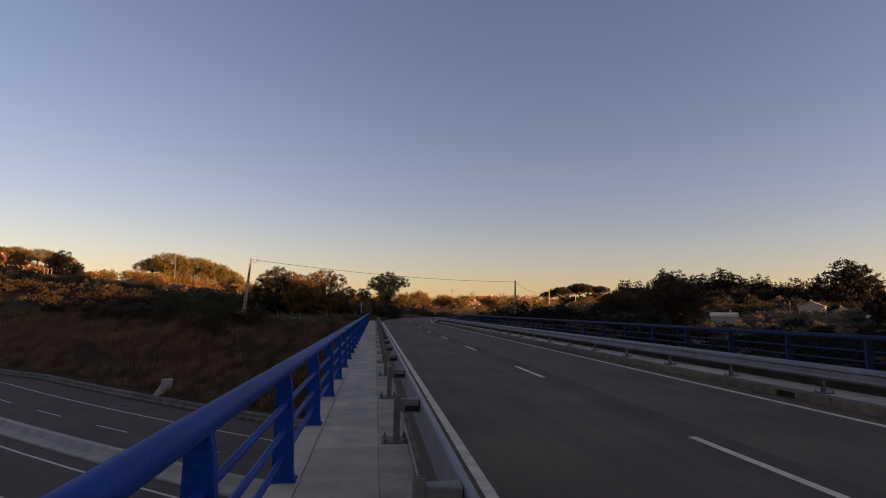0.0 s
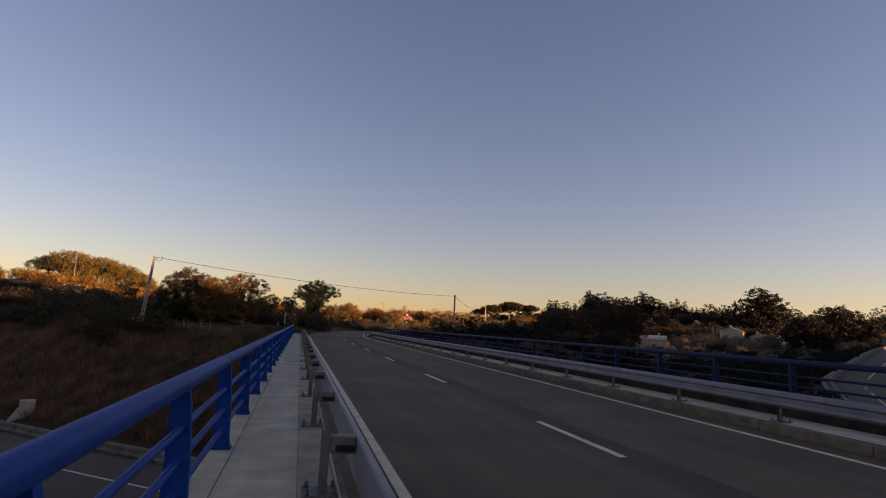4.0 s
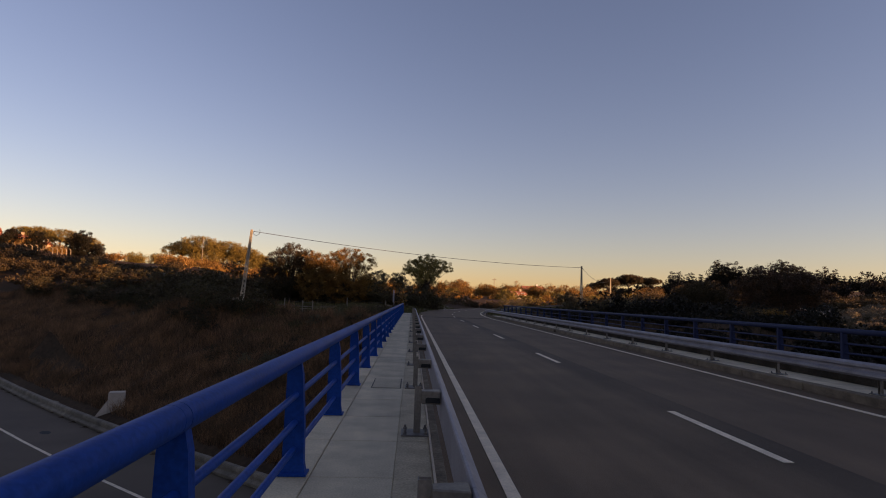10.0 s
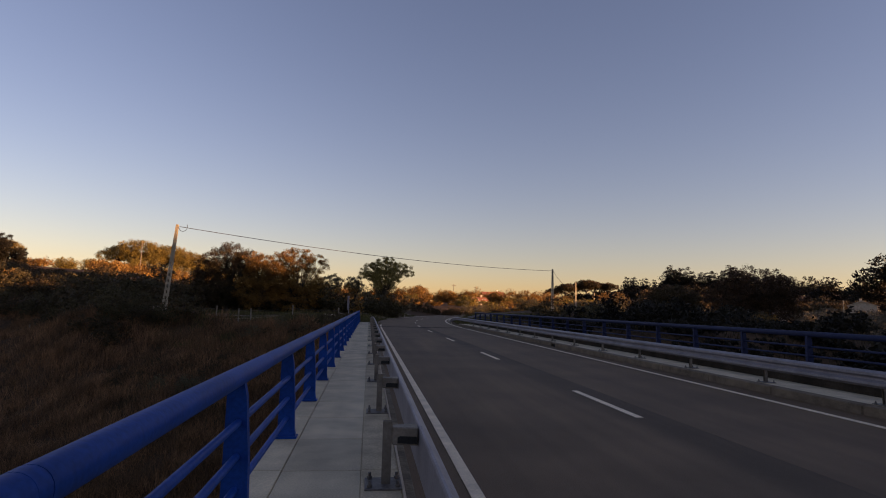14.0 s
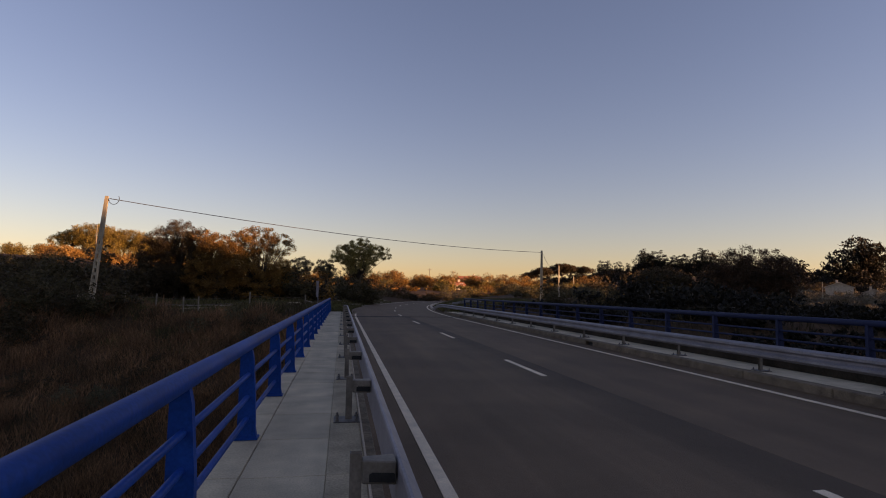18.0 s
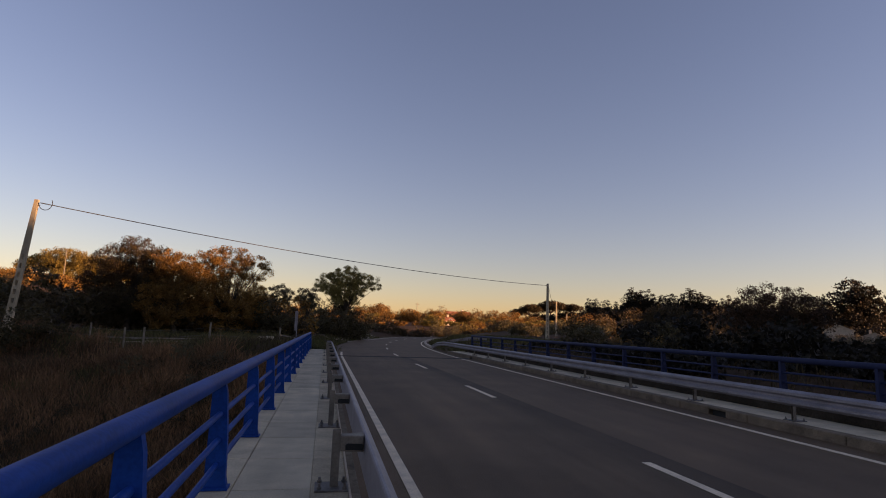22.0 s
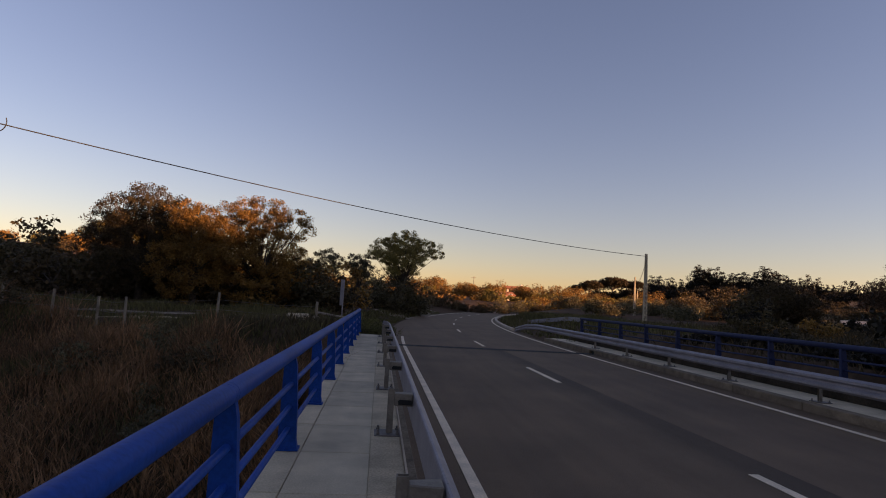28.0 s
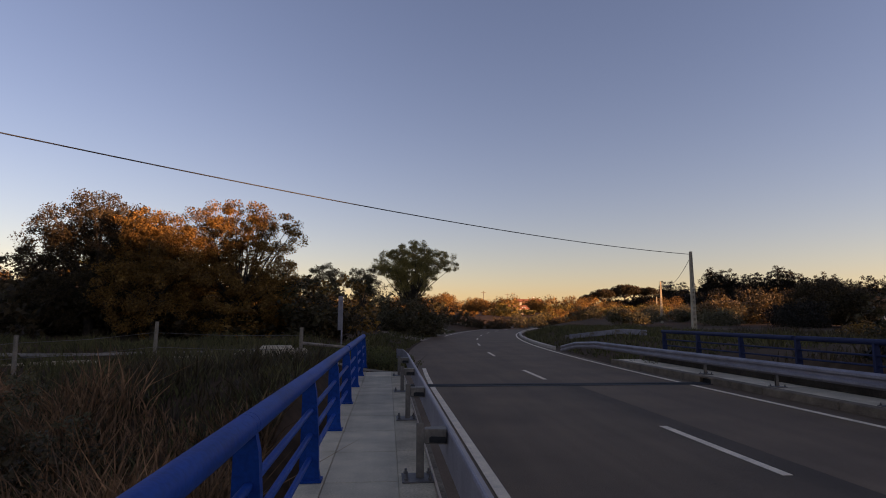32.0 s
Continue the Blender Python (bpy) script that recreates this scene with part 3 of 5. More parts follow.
part("edge_line", sweep(far_pts[16:], [(-3.58, 0.006), (-3.45, 0.006), (-3.45, 0.001), (-3.58, 0.001)], "edge_line", PAINT_WHITE), None, far_road)
for k in range(6, 16):
    y = -7.17 + 10.172 * k
    if y > END_Y:
        part("lane_dash", sweep([(road_x(y), y, ROAD_Z), (road_x(y + 2.97), y + 2.97, ROAD_Z)], FLAT, "lane_dash", PAINT_WHITE), None, far_road)
kerb_far = [(road_x(y) + 4.18, y, ROAD_Z) for y in np.arange(70, 135, 2.0)]
tagged(new("verge_kerb", sweep(kerb_far, [(0, 0.16), (0.22, 0.16), (0.22, -0.2), (0, -0.2)], "verge_kerb", CONCRETE_WHITE)), "pale concrete kerb round the inside of the bend", "kerb", kind="structure")


def ground_strip(name, label, pts, half, material, lift=0.04):
    out = []
    for p in pts:
        out.append((p[0], p[1], terrain(p[0], p[1]) + lift))
    verts, faces = [], []
    for i, p in enumerate(out):
        a, b = Vector(out[max(0, i - 1)]), Vector(out[min(len(out) - 1, i + 1)])
        d = (b - a).normalized()
        for s in (-1, -0.4, 0.4, 1):
            q = Vector((d.y, -d.x)) * (s * half * (1 + 0.18 * noise.noise(Vector((p[0], p[1], s)))))
            verts.append((p[0] + q.x, p[1] + q.y, terrain(p[0] + q.x, p[1] + q.y) + lift))
    for i in range(len(out) - 1):
        for k in range(3):
            faces.append((i * 4 + k, i * 4 + k + 1, (i + 1) * 4 + k + 1, (i + 1) * 4 + k))
    return tagged(new(name, mesh_from(name, verts, faces, material, True)), label, name.replace("_", " "), kind="structure")


ground_strip("gravel_track", "pale gravel track behind the wire fence", [(x, 56.6 + 0.3 * math.sin(x * 0.4) - (0.4 * (x + 16) if x < -16 else 0)) for x in np.arange(-20, 1.2, 1.2)], 0.32, GRAVEL)
ground_strip("valley_track", "pale sandy track in the valley beside the olive grove", [(66 + 6 * k, 84 + 6.6 * k) for k in range(10)], 2.6, GRAVEL, 0.12)
ground_strip("gravel_apron", "pale gravel apron where the track meets the road", [(1.5 + 0.6 * k, 82 + 3.4 * k) for k in range(10)], 1.9, GRAVEL, 0.06)
# ---- plants ----
def leaf_mesh(name, centres, radii, per, size, material, rng, squash=0.8, aspect=0.55):
    """Small folded leaves, thickest near the middle of each clump."""
    n = len(centres) * per
    c = np.repeat(np.asarray(centres, float), per, 0)
    r = np.repeat(np.asarray(radii, float), per)
    d = rng.normal(size=(n, 3))
    d /= np.linalg.norm(d, axis=1, keepdims=True)
    pos = c + d * (r * rng.uniform(0.1, 1, n) ** 0.6)[:, None] * np.array([1, 1, squash])
    a = rng.normal(size=(n, 3))
    a /= np.linalg.norm(a, axis=1, keepdims=True)
    b = np.cross(a, rng.normal(size=(n, 3)))
    b /= np.linalg.norm(b, axis=1, keepdims=True)
    up = np.cross(a, b)
    s = (size * rng.uniform(0.6, 1.4, n))[:, None]
    v = np.empty((n, 4, 3))
    v[:, 0] = pos - a * s
    v[:, 1] = pos + b * s * aspect + up * s * 0.2
    v[:, 2] = pos + a * s
    v[:, 3] = pos - b * s * aspect + up * s * 0.2
    idx = np.arange(n)[:, None] * 4
    tri = np.concatenate([idx + [0, 1, 2], idx + [0, 2, 3]], 1).ravel()
    me = bpy.data.meshes.new(name)
    me.vertices.add(n * 4)
    me.vertices.foreach_set("co", v.ravel())
    me.loops.add(n * 6)
    me.loops.foreach_set("vertex_index", tri)
    me.polygons.add(n * 2)
    me.polygons.foreach_set("loop_start", np.arange(n * 2) * 3)
    me.polygons.foreach_set("loop_total", np.full(n * 2, 3))
    me.update(calc_edges=True)
    me.materials.append(material)
    return me


def crown_clumps(lobes, count, rng, shell=0.25):
    """Clump centres in a crown of several lobes (x, y, z, rx, ry, rz), most of them near the outside."""
    w = np.array([l[3] * l[4] * l[5] for l in lobes])
    out = []
    for i in rng.choice(len(lobes), count, p=w / w.sum()):
        x, y, z, rx, ry, rz = lobes[i]
        d = rng.normal(size=3)
        d /= np.linalg.norm(d)
        k = shell + (1 - shell) * rng.uniform() ** 0.5
        out.append((x + d[0] * rx * k, y + d[1] * ry * k, z + d[2] * rz * k))
    return out


def tree(name, label, category, at, lobes, clumps, per, clump_r, leaf, leaf_material, seed, trunk=0.18, fork=1.6, group="", limbs=16, squash=0.8, shell=0.25):
    rng = np.random.default_rng(seed)
    t = thing(name, label, category, group, at=at)
    centres = crown_clumps(lobes, clumps, rng, shell)
    radii = clump_r * rng.uniform(0.6, 1.3, clumps)
    bm = bmesh.new()
    p, r = Vector((0, 0, -0.3)), trunk
    for k in range(3):
        q = Vector((rng.uniform(-0.15, 0.15), rng.uniform(-0.15, 0.15), (k + 1) * fork / 3))
        tube(bm, p, q, r, r * 0.86, 8)
        p, r = q, r * 0.86
    for i in rng.choice(clumps, min(limbs, clumps), replace=False):
        e = Vector(centres[i])
        m = p.lerp(e, 0.5) + Vector((rng.uniform(-0.3, 0.3), rng.uniform(-0.3, 0.3), rng.uniform(0.0, 0.5)))
        tube(bm, p, m, r * 0.55, r * 0.32, 6)
        tube(bm, m, e, r * 0.32, r * 0.08, 5)
    part("trunk", bm, BARK, t)
    part("crown", leaf_mesh("crown", centres, radii, per, leaf, leaf_material, rng, squash), None, t)
    return t


def on_ground(x, y, sink=0.0):
    return (x, y, terrain(x, y) - sink)


# big oaks at the end of the grass slope
OAKS = "oaks beside the track"
# dark and sunlit sides of the big oak, put in as two leaf colours
tree("oak_tree", "broad dark green holm oak with a rusty neighbour", "tree", on_ground(-15.4, 68.0), [(-0.2, 0, 5.6, 2.4, 2.6, 2.0), (1.5, 0, 5.4, 1.9, 2.2, 1.8), (-2.0, 0, 4.4, 1.7, 2.2, 1.8), (-2.9, 0, 3.4, 1.2, 1.6, 1.0), (0.6, 0, 3.4, 3.4, 2.8, 2.7), (0.4, 0, 1.7, 3.6, 3.0, 1.8)], 700, 110, 0.44, 0.055, LEAF_DARK, 11, 0.28, group=OAKS, limbs=40)
tree("oak_tree", "rust brown oak standing in for the sunlit right side of the dark one", "tree", on_ground(-11.6, 66.4), [(-0.9, 0, 5.3, 1.4, 1.6, 1.6), (0.4, 0, 4.5, 1.9, 2.0, 2.0), (1.2, 0, 3.4, 2.0, 2.0, 2.0), (-0.4, 0, 2.4, 2.6, 2.0, 2.2)], 480, 110, 0.42, 0.055, LEAF_RUST, 12, 0.24, group=OAKS, limbs=30)
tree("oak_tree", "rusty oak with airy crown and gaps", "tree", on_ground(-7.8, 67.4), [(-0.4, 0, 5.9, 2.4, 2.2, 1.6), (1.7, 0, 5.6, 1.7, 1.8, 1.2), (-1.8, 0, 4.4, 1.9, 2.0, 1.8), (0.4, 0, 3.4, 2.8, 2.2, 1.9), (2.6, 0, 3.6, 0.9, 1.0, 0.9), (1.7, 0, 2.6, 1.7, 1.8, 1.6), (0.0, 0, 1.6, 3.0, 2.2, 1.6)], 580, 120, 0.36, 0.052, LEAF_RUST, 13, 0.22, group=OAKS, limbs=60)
tree("oak_tree", "lone rounded oak with an airy olive green crown", "tree", on_ground(2.5, 94.0, -0.15), [(-1.5, 0, 6.7, 2.5, 2.3, 1.6), (0.3, 0, 7.7, 2.5, 2.3, 1.5), (2.5, 0, 7.1, 2.2, 1.9, 1.3), (0.2, 0, 5.5, 2.6, 2.2, 1.3), (4.1, 0, 6.5, 0.9, 0.9, 0.6), (-3.4, 0, 6.2, 0.9, 0.9, 0.6), (0, 0, 4.4, 2.1, 1.8, 1.1)], 600, 120, 0.36, 0.052, LEAF_LONE_BACKLIT, 14, 0.2, 2.4, limbs=60, group=OAKS)
tree("small_tree", "small pale green wild olive tree", "tree", on_ground(-4.9, 81.0), [(0, 0, 3.9, 1.7, 1.6, 1.5), (-1.3, 0, 3.1, 1.3, 1.4, 1.1)], 150, 80, 0.34, 0.058, LEAF_OLIVE, 15, 0.12, 1.6, limbs=24)
tree("small_tree", "small thin green tree among bushes", "tree", on_ground(-1.9, 82.0), [(0, 0, 3.9, 1.4, 1.4, 1.2), (0.9, 0, 3.2, 1.0, 1.0, 0.9)], 110, 80, 0.34, 0.058, LEAF_OLIVE, 16, 0.1, 1.6, limbs=18)


def bush(name, label, seed, leaf_material, lobes, clumps=76, per=19, leaf=0.096, clump_r=0.36):
    return tree(name, label, "bush", (0, 0, 0), lobes, clumps, per, clump_r, leaf, leaf_material, seed, 0.07, 0.5, "bushes", limbs=5)


LOW = [(0, 0, 0.9, 1.7, 1.5, 1.0), (1.2, 0.3, 0.7, 1.2, 1.1, 0.8), (-1.2, -0.2, 0.7, 1.2, 1.1, 0.75)]
TALL = [(0, 0, 1.7, 1.5, 1.4, 1.5), (0.9, 0.2, 1.1, 1.3, 1.2, 1.1), (-0.9, -0.3, 1.0, 1.3, 1.2, 1.0)]
KINDS = [
    bush("bush", "dark green scrub bush", 31, LEAF_DARK, LOW),
    bush("bush", "tall dark green bush", 32, LEAF_OAK, TALL, 92),
    bush("bush", "brown autumn scrub bush", 33, LEAF_RUST, LOW),
    bush("bush", "grey green olive bush", 34, LEAF_OLIVE, TALL, 88),
    bush("bush", "tall rusty brown bush", 35, LEAF_RUST, TALL, 88),
]


def scatter(kinds, spots, seed, low=0.8, high=1.3, wide=1.15):
    rng = np.random.default_rng(seed)
    for x, y in spots:
        k = KINDS[kinds[rng.integers(len(kinds))]]
        s = rng.uniform(low, high)
        m = Matrix.Translation(on_ground(x, y, 0.1)) @ Matrix.Rotation(rng.uniform(0, 6.28), 4, "Z") @ Matrix.Diagonal((s * wide, s * wide, s * rng.uniform(0.8, 1.15), 1))
        copy_thing(k, m)


def spots(n, seed, x0, x1, y0, y1, ok=lambda x, y: True):
    rng, out = np.random.default_rng(seed), []
    while len(out) < n:
        x, y = rng.uniform(x0, x1), rng.uniform(y0, y1)
        if ok(x, y):
            out.append((x, y))
    return out


def off_road(x, y):
    return y < 54 or (x - road_x(y) > 17 if x > road_x(y) else road_x(y) - x > 8.5)


def in_valley(x, y):
    return x / (y + 20) > 0.56 and 58 < math.hypot(x, y + 20) < 185


def thicket(name, label, items, clumps, per, leaf, material, seed):
    """Far growth that nobody could count: crowns (x, y, height, half width) joined into one mesh."""
    rng = np.random.default_rng(seed)
    centres, radii = [], []
    for x, y, h, w in items:
        z = terrain(x, y)
        lobes = [(x + rng.uniform(-0.5, 0.5) * w, y + rng.uniform(-0.5, 0.5) * w, z + h * rng.uniform(0.42, 0.6), w * rng.uniform(0.5, 0.9), w * rng.uniform(0.5, 0.9), h * rng.uniform(0.3, 0.42)) for _ in range(3)]
        lobes.append((x, y, z + h * 0.3, w * 0.9, w * 0.9, h * 0.32))
        centres += crown_clumps(lobes, clumps, rng, 0.4)
        radii += list(rng.uniform(0.22, 0.42, clumps) * min(w, h))
    return tagged(new(name, leaf_mesh(name, centres, radii, per, leaf, material, rng)), label, "scrub", kind="stuff")


def sized(pts, seed, h0, h1, w0, w1):
    rng = np.random.default_rng(seed)
    return [(x, y, rng.uniform(h0, h1) * (0.5 if in_valley(x, y) else 1.0), rng.uniform(w0, w1)) for x, y in pts]


# thicket under the oaks and along the track
scatter([0, 1, 0, 4], [(-18.6 + 0.8 * k, 70.0 - 0.16 * k + (k % 3) * 0.9) for k in range(21)], 1, 0.9, 1.3)
scatter([0, 1, 3], [(-5.5 + 1.2 * k, 82.0 + (k % 3) * 2.2 + 0.9 * k) for k in range(9)], 2, 0.8, 1.25)
scatter([0, 1], [(0.2, 91.5), (1.6, 92.6), (3.0, 91.6), (4.4, 93.2), (2.2, 95.0), (-1.4, 92.8)], 16, 1.0, 1.35)
# scrub on top of the slope, around and left of the pole
scatter([0, 0, 0, 1], spots(70, 3, -64, -19, 58, 108, lambda x, y: beyond_low_road(x, y) > 17 and y > 59 - 0.3 * (x + 19)), 3, 0.9, 1.6)
scatter([0, 0, 1], spots(34, 13, -62, -17, 44, 90, lambda x, y: 15.5 < beyond_low_road(x, y) < 20.5), 13, 0.55, 0.95)
scatter([0, 0, 1], [(-15.3, 53.3), (-16.4, 52.7), (-18.9, 53.4), (-20.8, 54.6), (-23, 56), (-26, 57.5)], 5, 0.6, 0.85)
scatter([0, 0, 1], spots(30, 17, -46, -17.5, 40, 62, lambda x, y: 11.5 < beyond_low_road(x, y) < 16.5), 17, 0.5, 0.8)
scatter([0, 0, 3], spots(26, 15, -22, -1.6, 33, 52, lambda x, y: beyond_low_road(x, y) > 7 and y < 50 + 0.2 * x), 15, 0.22, 0.42)
# row past the bend, then the sunlit fields
scatter([0, 3, 0, 1], [(3 + 1.7 * k, 120 + 1.3 * k + (k % 3) * 1.5) for k in range(19)], 6, 0.7, 1.1)
scatter([0, 1, 0, 2], spots(40, 9, 16, 60, 36, 76, lambda x, y: beyond_low_road(x, y) > 3 and off_road(x, y)), 9, 0.5, 0.85)
thicket("hillside_scrub", "dark scrub covering the hillside", sized(spots(60, 4, -104, -24, 92, 150, lambda x, y: -x / (y + 20) > 0.16), 4, 1.4, 2.7, 2.4, 4.2), 44, 28, 0.15, LEAF_DARK, 4)
thicket("hillside_scrub", "dark scrub along the top of the cutting", sized(spots(40, 44, -130, -60, 66, 128, lambda x, y: 12 < beyond_low_road(x, y) < 45), 44, 1.8, 3.6, 2.2, 3.6), 44, 24, 0.17, LEAF_DARK, 44)
# same scrub as lower down, its sunlight given by the leaf colour
thicket("hillside_scrub", "scrub higher on the hill, sunlight put in as golden brown", sized(spots(60, 24, -170, -28, 150, 240, lambda x, y: -x / (y + 20) > 0.15 and not (-116 < x < -84 and y < 182)), 24, 2.0, 4.2, 2.5, 4.5), 36, 20, 0.24, LEAF_RUST, 24)
thicket("autumn_scrub", "rusty trees with the glow of the sun in their colour", [(-18, 226, 5.2, 5.0), (-8, 231, 5.6, 4.5), (3, 229, 6.4, 5.0), (13, 238, 6.2, 5.0), (23, 236, 7.4, 5.2), (33, 243, 5.6, 4.5), (43, 232, 7.2, 5.0), (53, 238, 5.2, 5.0), (66, 226, 6.6, 5.5), (76, 219, 6.8, 5.2), (86, 228, 6.2, 5.0), (97, 236, 6.5, 5.5), (110, 246, 7.0, 6.0), (-30, 224, 5.0, 5.0), (-42, 222, 5.0, 5.0)], 90, 36, 0.25, LEAF_RUST, 7)
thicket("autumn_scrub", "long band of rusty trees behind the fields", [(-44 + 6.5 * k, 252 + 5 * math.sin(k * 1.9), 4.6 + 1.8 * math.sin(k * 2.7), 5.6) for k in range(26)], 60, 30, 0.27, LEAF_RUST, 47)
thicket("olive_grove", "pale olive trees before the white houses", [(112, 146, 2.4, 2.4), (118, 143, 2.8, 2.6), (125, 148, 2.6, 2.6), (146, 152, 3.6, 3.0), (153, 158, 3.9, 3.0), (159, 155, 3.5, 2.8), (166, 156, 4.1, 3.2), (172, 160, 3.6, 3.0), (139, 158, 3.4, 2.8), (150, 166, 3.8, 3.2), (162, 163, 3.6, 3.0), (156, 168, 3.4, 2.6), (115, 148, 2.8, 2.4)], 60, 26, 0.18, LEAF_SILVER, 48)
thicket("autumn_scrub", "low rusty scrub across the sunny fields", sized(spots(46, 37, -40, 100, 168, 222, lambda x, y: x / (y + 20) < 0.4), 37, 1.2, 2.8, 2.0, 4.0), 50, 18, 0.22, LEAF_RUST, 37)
thicket("field_trees", "golden lit hedges and trees across the sunny fields", sized(spots(54, 27, -30, 125, 170, 300, lambda x, y: x / (y + 20) < 0.42), 27, 1.8, 4.2, 2.5, 4.5), 44, 18, 0.28, LEAF_PINE_SUNLIT, 27)
thicket("pine_undergrowth", "undergrowth below the umbrella pines, coloured sunlit gold", [(-97, 232, 5.0, 4.5), (-90, 230, 6.5, 5.5), (-83, 232, 8.0, 5.5), (-76, 235, 10.5, 5.5), (-69, 238, 9.5, 5), (-63, 238, 7.5, 4.5), (-57, 236, 6.0, 4.5), (-104, 228, 5.5, 4.5), (-112, 224, 5.0, 5)], 90, 50, 0.22, LEAF_PINE_SUNLIT, 38)
thicket("field_scrub", "scrub and small trees past the bend", sized(spots(44, 8, 24, 118, 108, 200, lambda x, y: x > road_x(min(y, 135)) + 16), 8, 1.6, 4.2, 1.8, 3.6), 56, 28, 0.16, LEAF_OLIVE, 8)
thicket("olive_grove", "olive grove round the white houses", sized(spots(70, 10, 78, 200, 95, 215, lambda x, y: beyond_low_road(x, y) > 5 and x / (y + 20) > 0.45), 10, 2.2, 4.2, 2.0, 3.6), 50, 18, 0.2, LEAF_SILVER, 10)
thicket("dark_wood", "dark scrub across the road past the bend", sized([(50 + 3.0 * k, 100 + 3.2 * k + 3 * (k % 2)) for k in range(7)], 28, 2.4, 3.4, 2.4, 3.4), 70, 50, 0.11, LEAF_UNLIT, 28)
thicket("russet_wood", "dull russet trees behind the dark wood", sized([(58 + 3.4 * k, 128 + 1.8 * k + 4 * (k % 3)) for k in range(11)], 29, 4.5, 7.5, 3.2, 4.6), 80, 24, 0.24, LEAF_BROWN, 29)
thicket("far_wood", "far wood on the right horizon", sized([(150 + 3.4 * k, 404 - 0.0042 * (150 + 3.4 * k - 120) ** 2 + 9 * (k % 3)) for k in range(64)], 30, 7.0, 11.0, 5.5, 8.5), 40, 18, 0.55, LEAF_UNLIT, 30)
thicket("far_scrub", "far scrub on the slopes to the right", sized(spots(50, 14, 190, 400, 150, 330, lambda x, y: beyond_low_road(x, y) > 12), 14, 3.0, 7.0, 4, 7), 40, 18, 0.5, LEAF_UNLIT, 14)
thicket("far_scrub", "dark trees along the far side of the road below", sized([(215 + 7 * k, 92 + 3.6 * k + 6 * (k % 2)) for k in range(26)], 34, 9.0, 16.0, 5, 8), 46, 20, 0.5, LEAF_UNLIT, 34)
# out of view; only here to keep the sun off the road below
thicket("far_scrub", "unseen trees added to shade the bend of the road below", sized([(156 + 8 * k, barrier_y(156 + 8 * k) - 38 + 4 * (k % 2)) for k in range(18)], 39, 11.0, 15.0, 6, 8), 40, 18, 0.6, LEAF_UNLIT, 39)
thicket("bank_scrub", "dense dark scrub on the slope above the road below", sized(spots(190, 40, 24, 128, 16, 92, lambda x, y: 1.5 < beyond_low_road(x, y) < 16), 40, 1.4, 2.6, 1.6, 2.8), 24, 14, 0.17, LEAF_UNLIT, 40)
thicket("bank_scrub", "low dark scrub on the bank across the road", sized(spots(90, 35, 14, 124, 28, 104, lambda x, y: 2 < beyond_low_road(x, y) < 40 and off_road(x, y) and x > 13 + 0.1 * y), 35, 0.8, 2.4, 1.2, 2.6), 34, 17, 0.15, LEAF_UNLIT, 35)
thicket("bank_scrub", "low unlit black shrubs on the bank across the road", sized(spots(50, 36, 30, 130, 50, 112, lambda x, y: 4 < beyond_low_road(x, y) < 44 and off_road(x, y)), 36, 0.8, 1.7, 1.4, 2.4), 34, 17, 0.15, LEAF_UNLIT, 36)
thicket("valley_scrub", "low dark scrub on the floor of the valley", sized(spots(150, 54, 46, 175, 36, 150, lambda x, y: beyond_low_road(x, y) > 4 and 0.55 < x / (y + 20) < 1.3 and math.hypot(x, y + 20) < 215 and abs(84 + 1.1 * (x - 66) - y) > 6), 54, 1.8, 3.4, 2.4, 4.0), 34, 13, 0.25, LEAF_UNLIT, 54)
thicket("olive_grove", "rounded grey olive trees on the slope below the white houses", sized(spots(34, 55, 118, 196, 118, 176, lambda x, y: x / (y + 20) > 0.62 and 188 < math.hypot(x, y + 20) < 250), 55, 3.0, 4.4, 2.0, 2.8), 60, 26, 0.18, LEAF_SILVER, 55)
thicket("bank_scrub", "low unlit black scrub at the edge of the bank", sized(spots(150, 56, 12, 62, 14, 60, lambda x, y: 0.8 < beyond_low_road(x, y) < 15 and off_road(x, y)), 56, 0.9, 1.6, 1.5, 2.6), 26, 15, 0.15, LEAF_UNLIT, 56)
thicket("far_scrub", "dark trees on the slope behind the white houses", sized(spots(46, 57, 112, 215, 172, 262, lambda x, y: 0.5 < x / (y + 20) < 0.95 and math.hypot(x - 180, y - 171) > 16), 57, 4.0, 6.5, 3.0, 5.0), 40, 22, 0.3, LEAF_DARK, 57)
thicket("bank_scrub", "low dark undergrowth between the railing and the bank", sized(spots(170, 58, 11.4, 36, 25, 53, lambda x, y: 14 < beyond_low_road(x, y) < 36), 58, 0.4, 0.75, 0.8, 1.5), 20, 15, 0.12, LEAF_UNLIT, 58)
for k in KINDS:
    k.location = on_ground(-40 - 3 * KINDS.index(k), 84 + 2 * KINDS.index(k))

# large dark trees right of the bridge
rise = 0.42 - terrain(60, 83)
tree("tamarisk_tree", "wide reddish brown feathery tree across the road", "tree", on_ground(60, 83), [(0, 0, 5.2 + rise, 5.6, 5.0, 3.6), (-4.2, 0, 3.6 + rise, 4.0, 3.6, 3.0), (4.4, 0, 4.2 + rise, 3.8, 3.6, 3.2), (0, 0, 2.0 + rise / 2, 7.0, 5.0, 2.4 + rise / 2)], 860, 70, 0.72, 0.10, LEAF_RUSSET, 22, 0.35, 1.5, group="trees across the road", limbs=40)
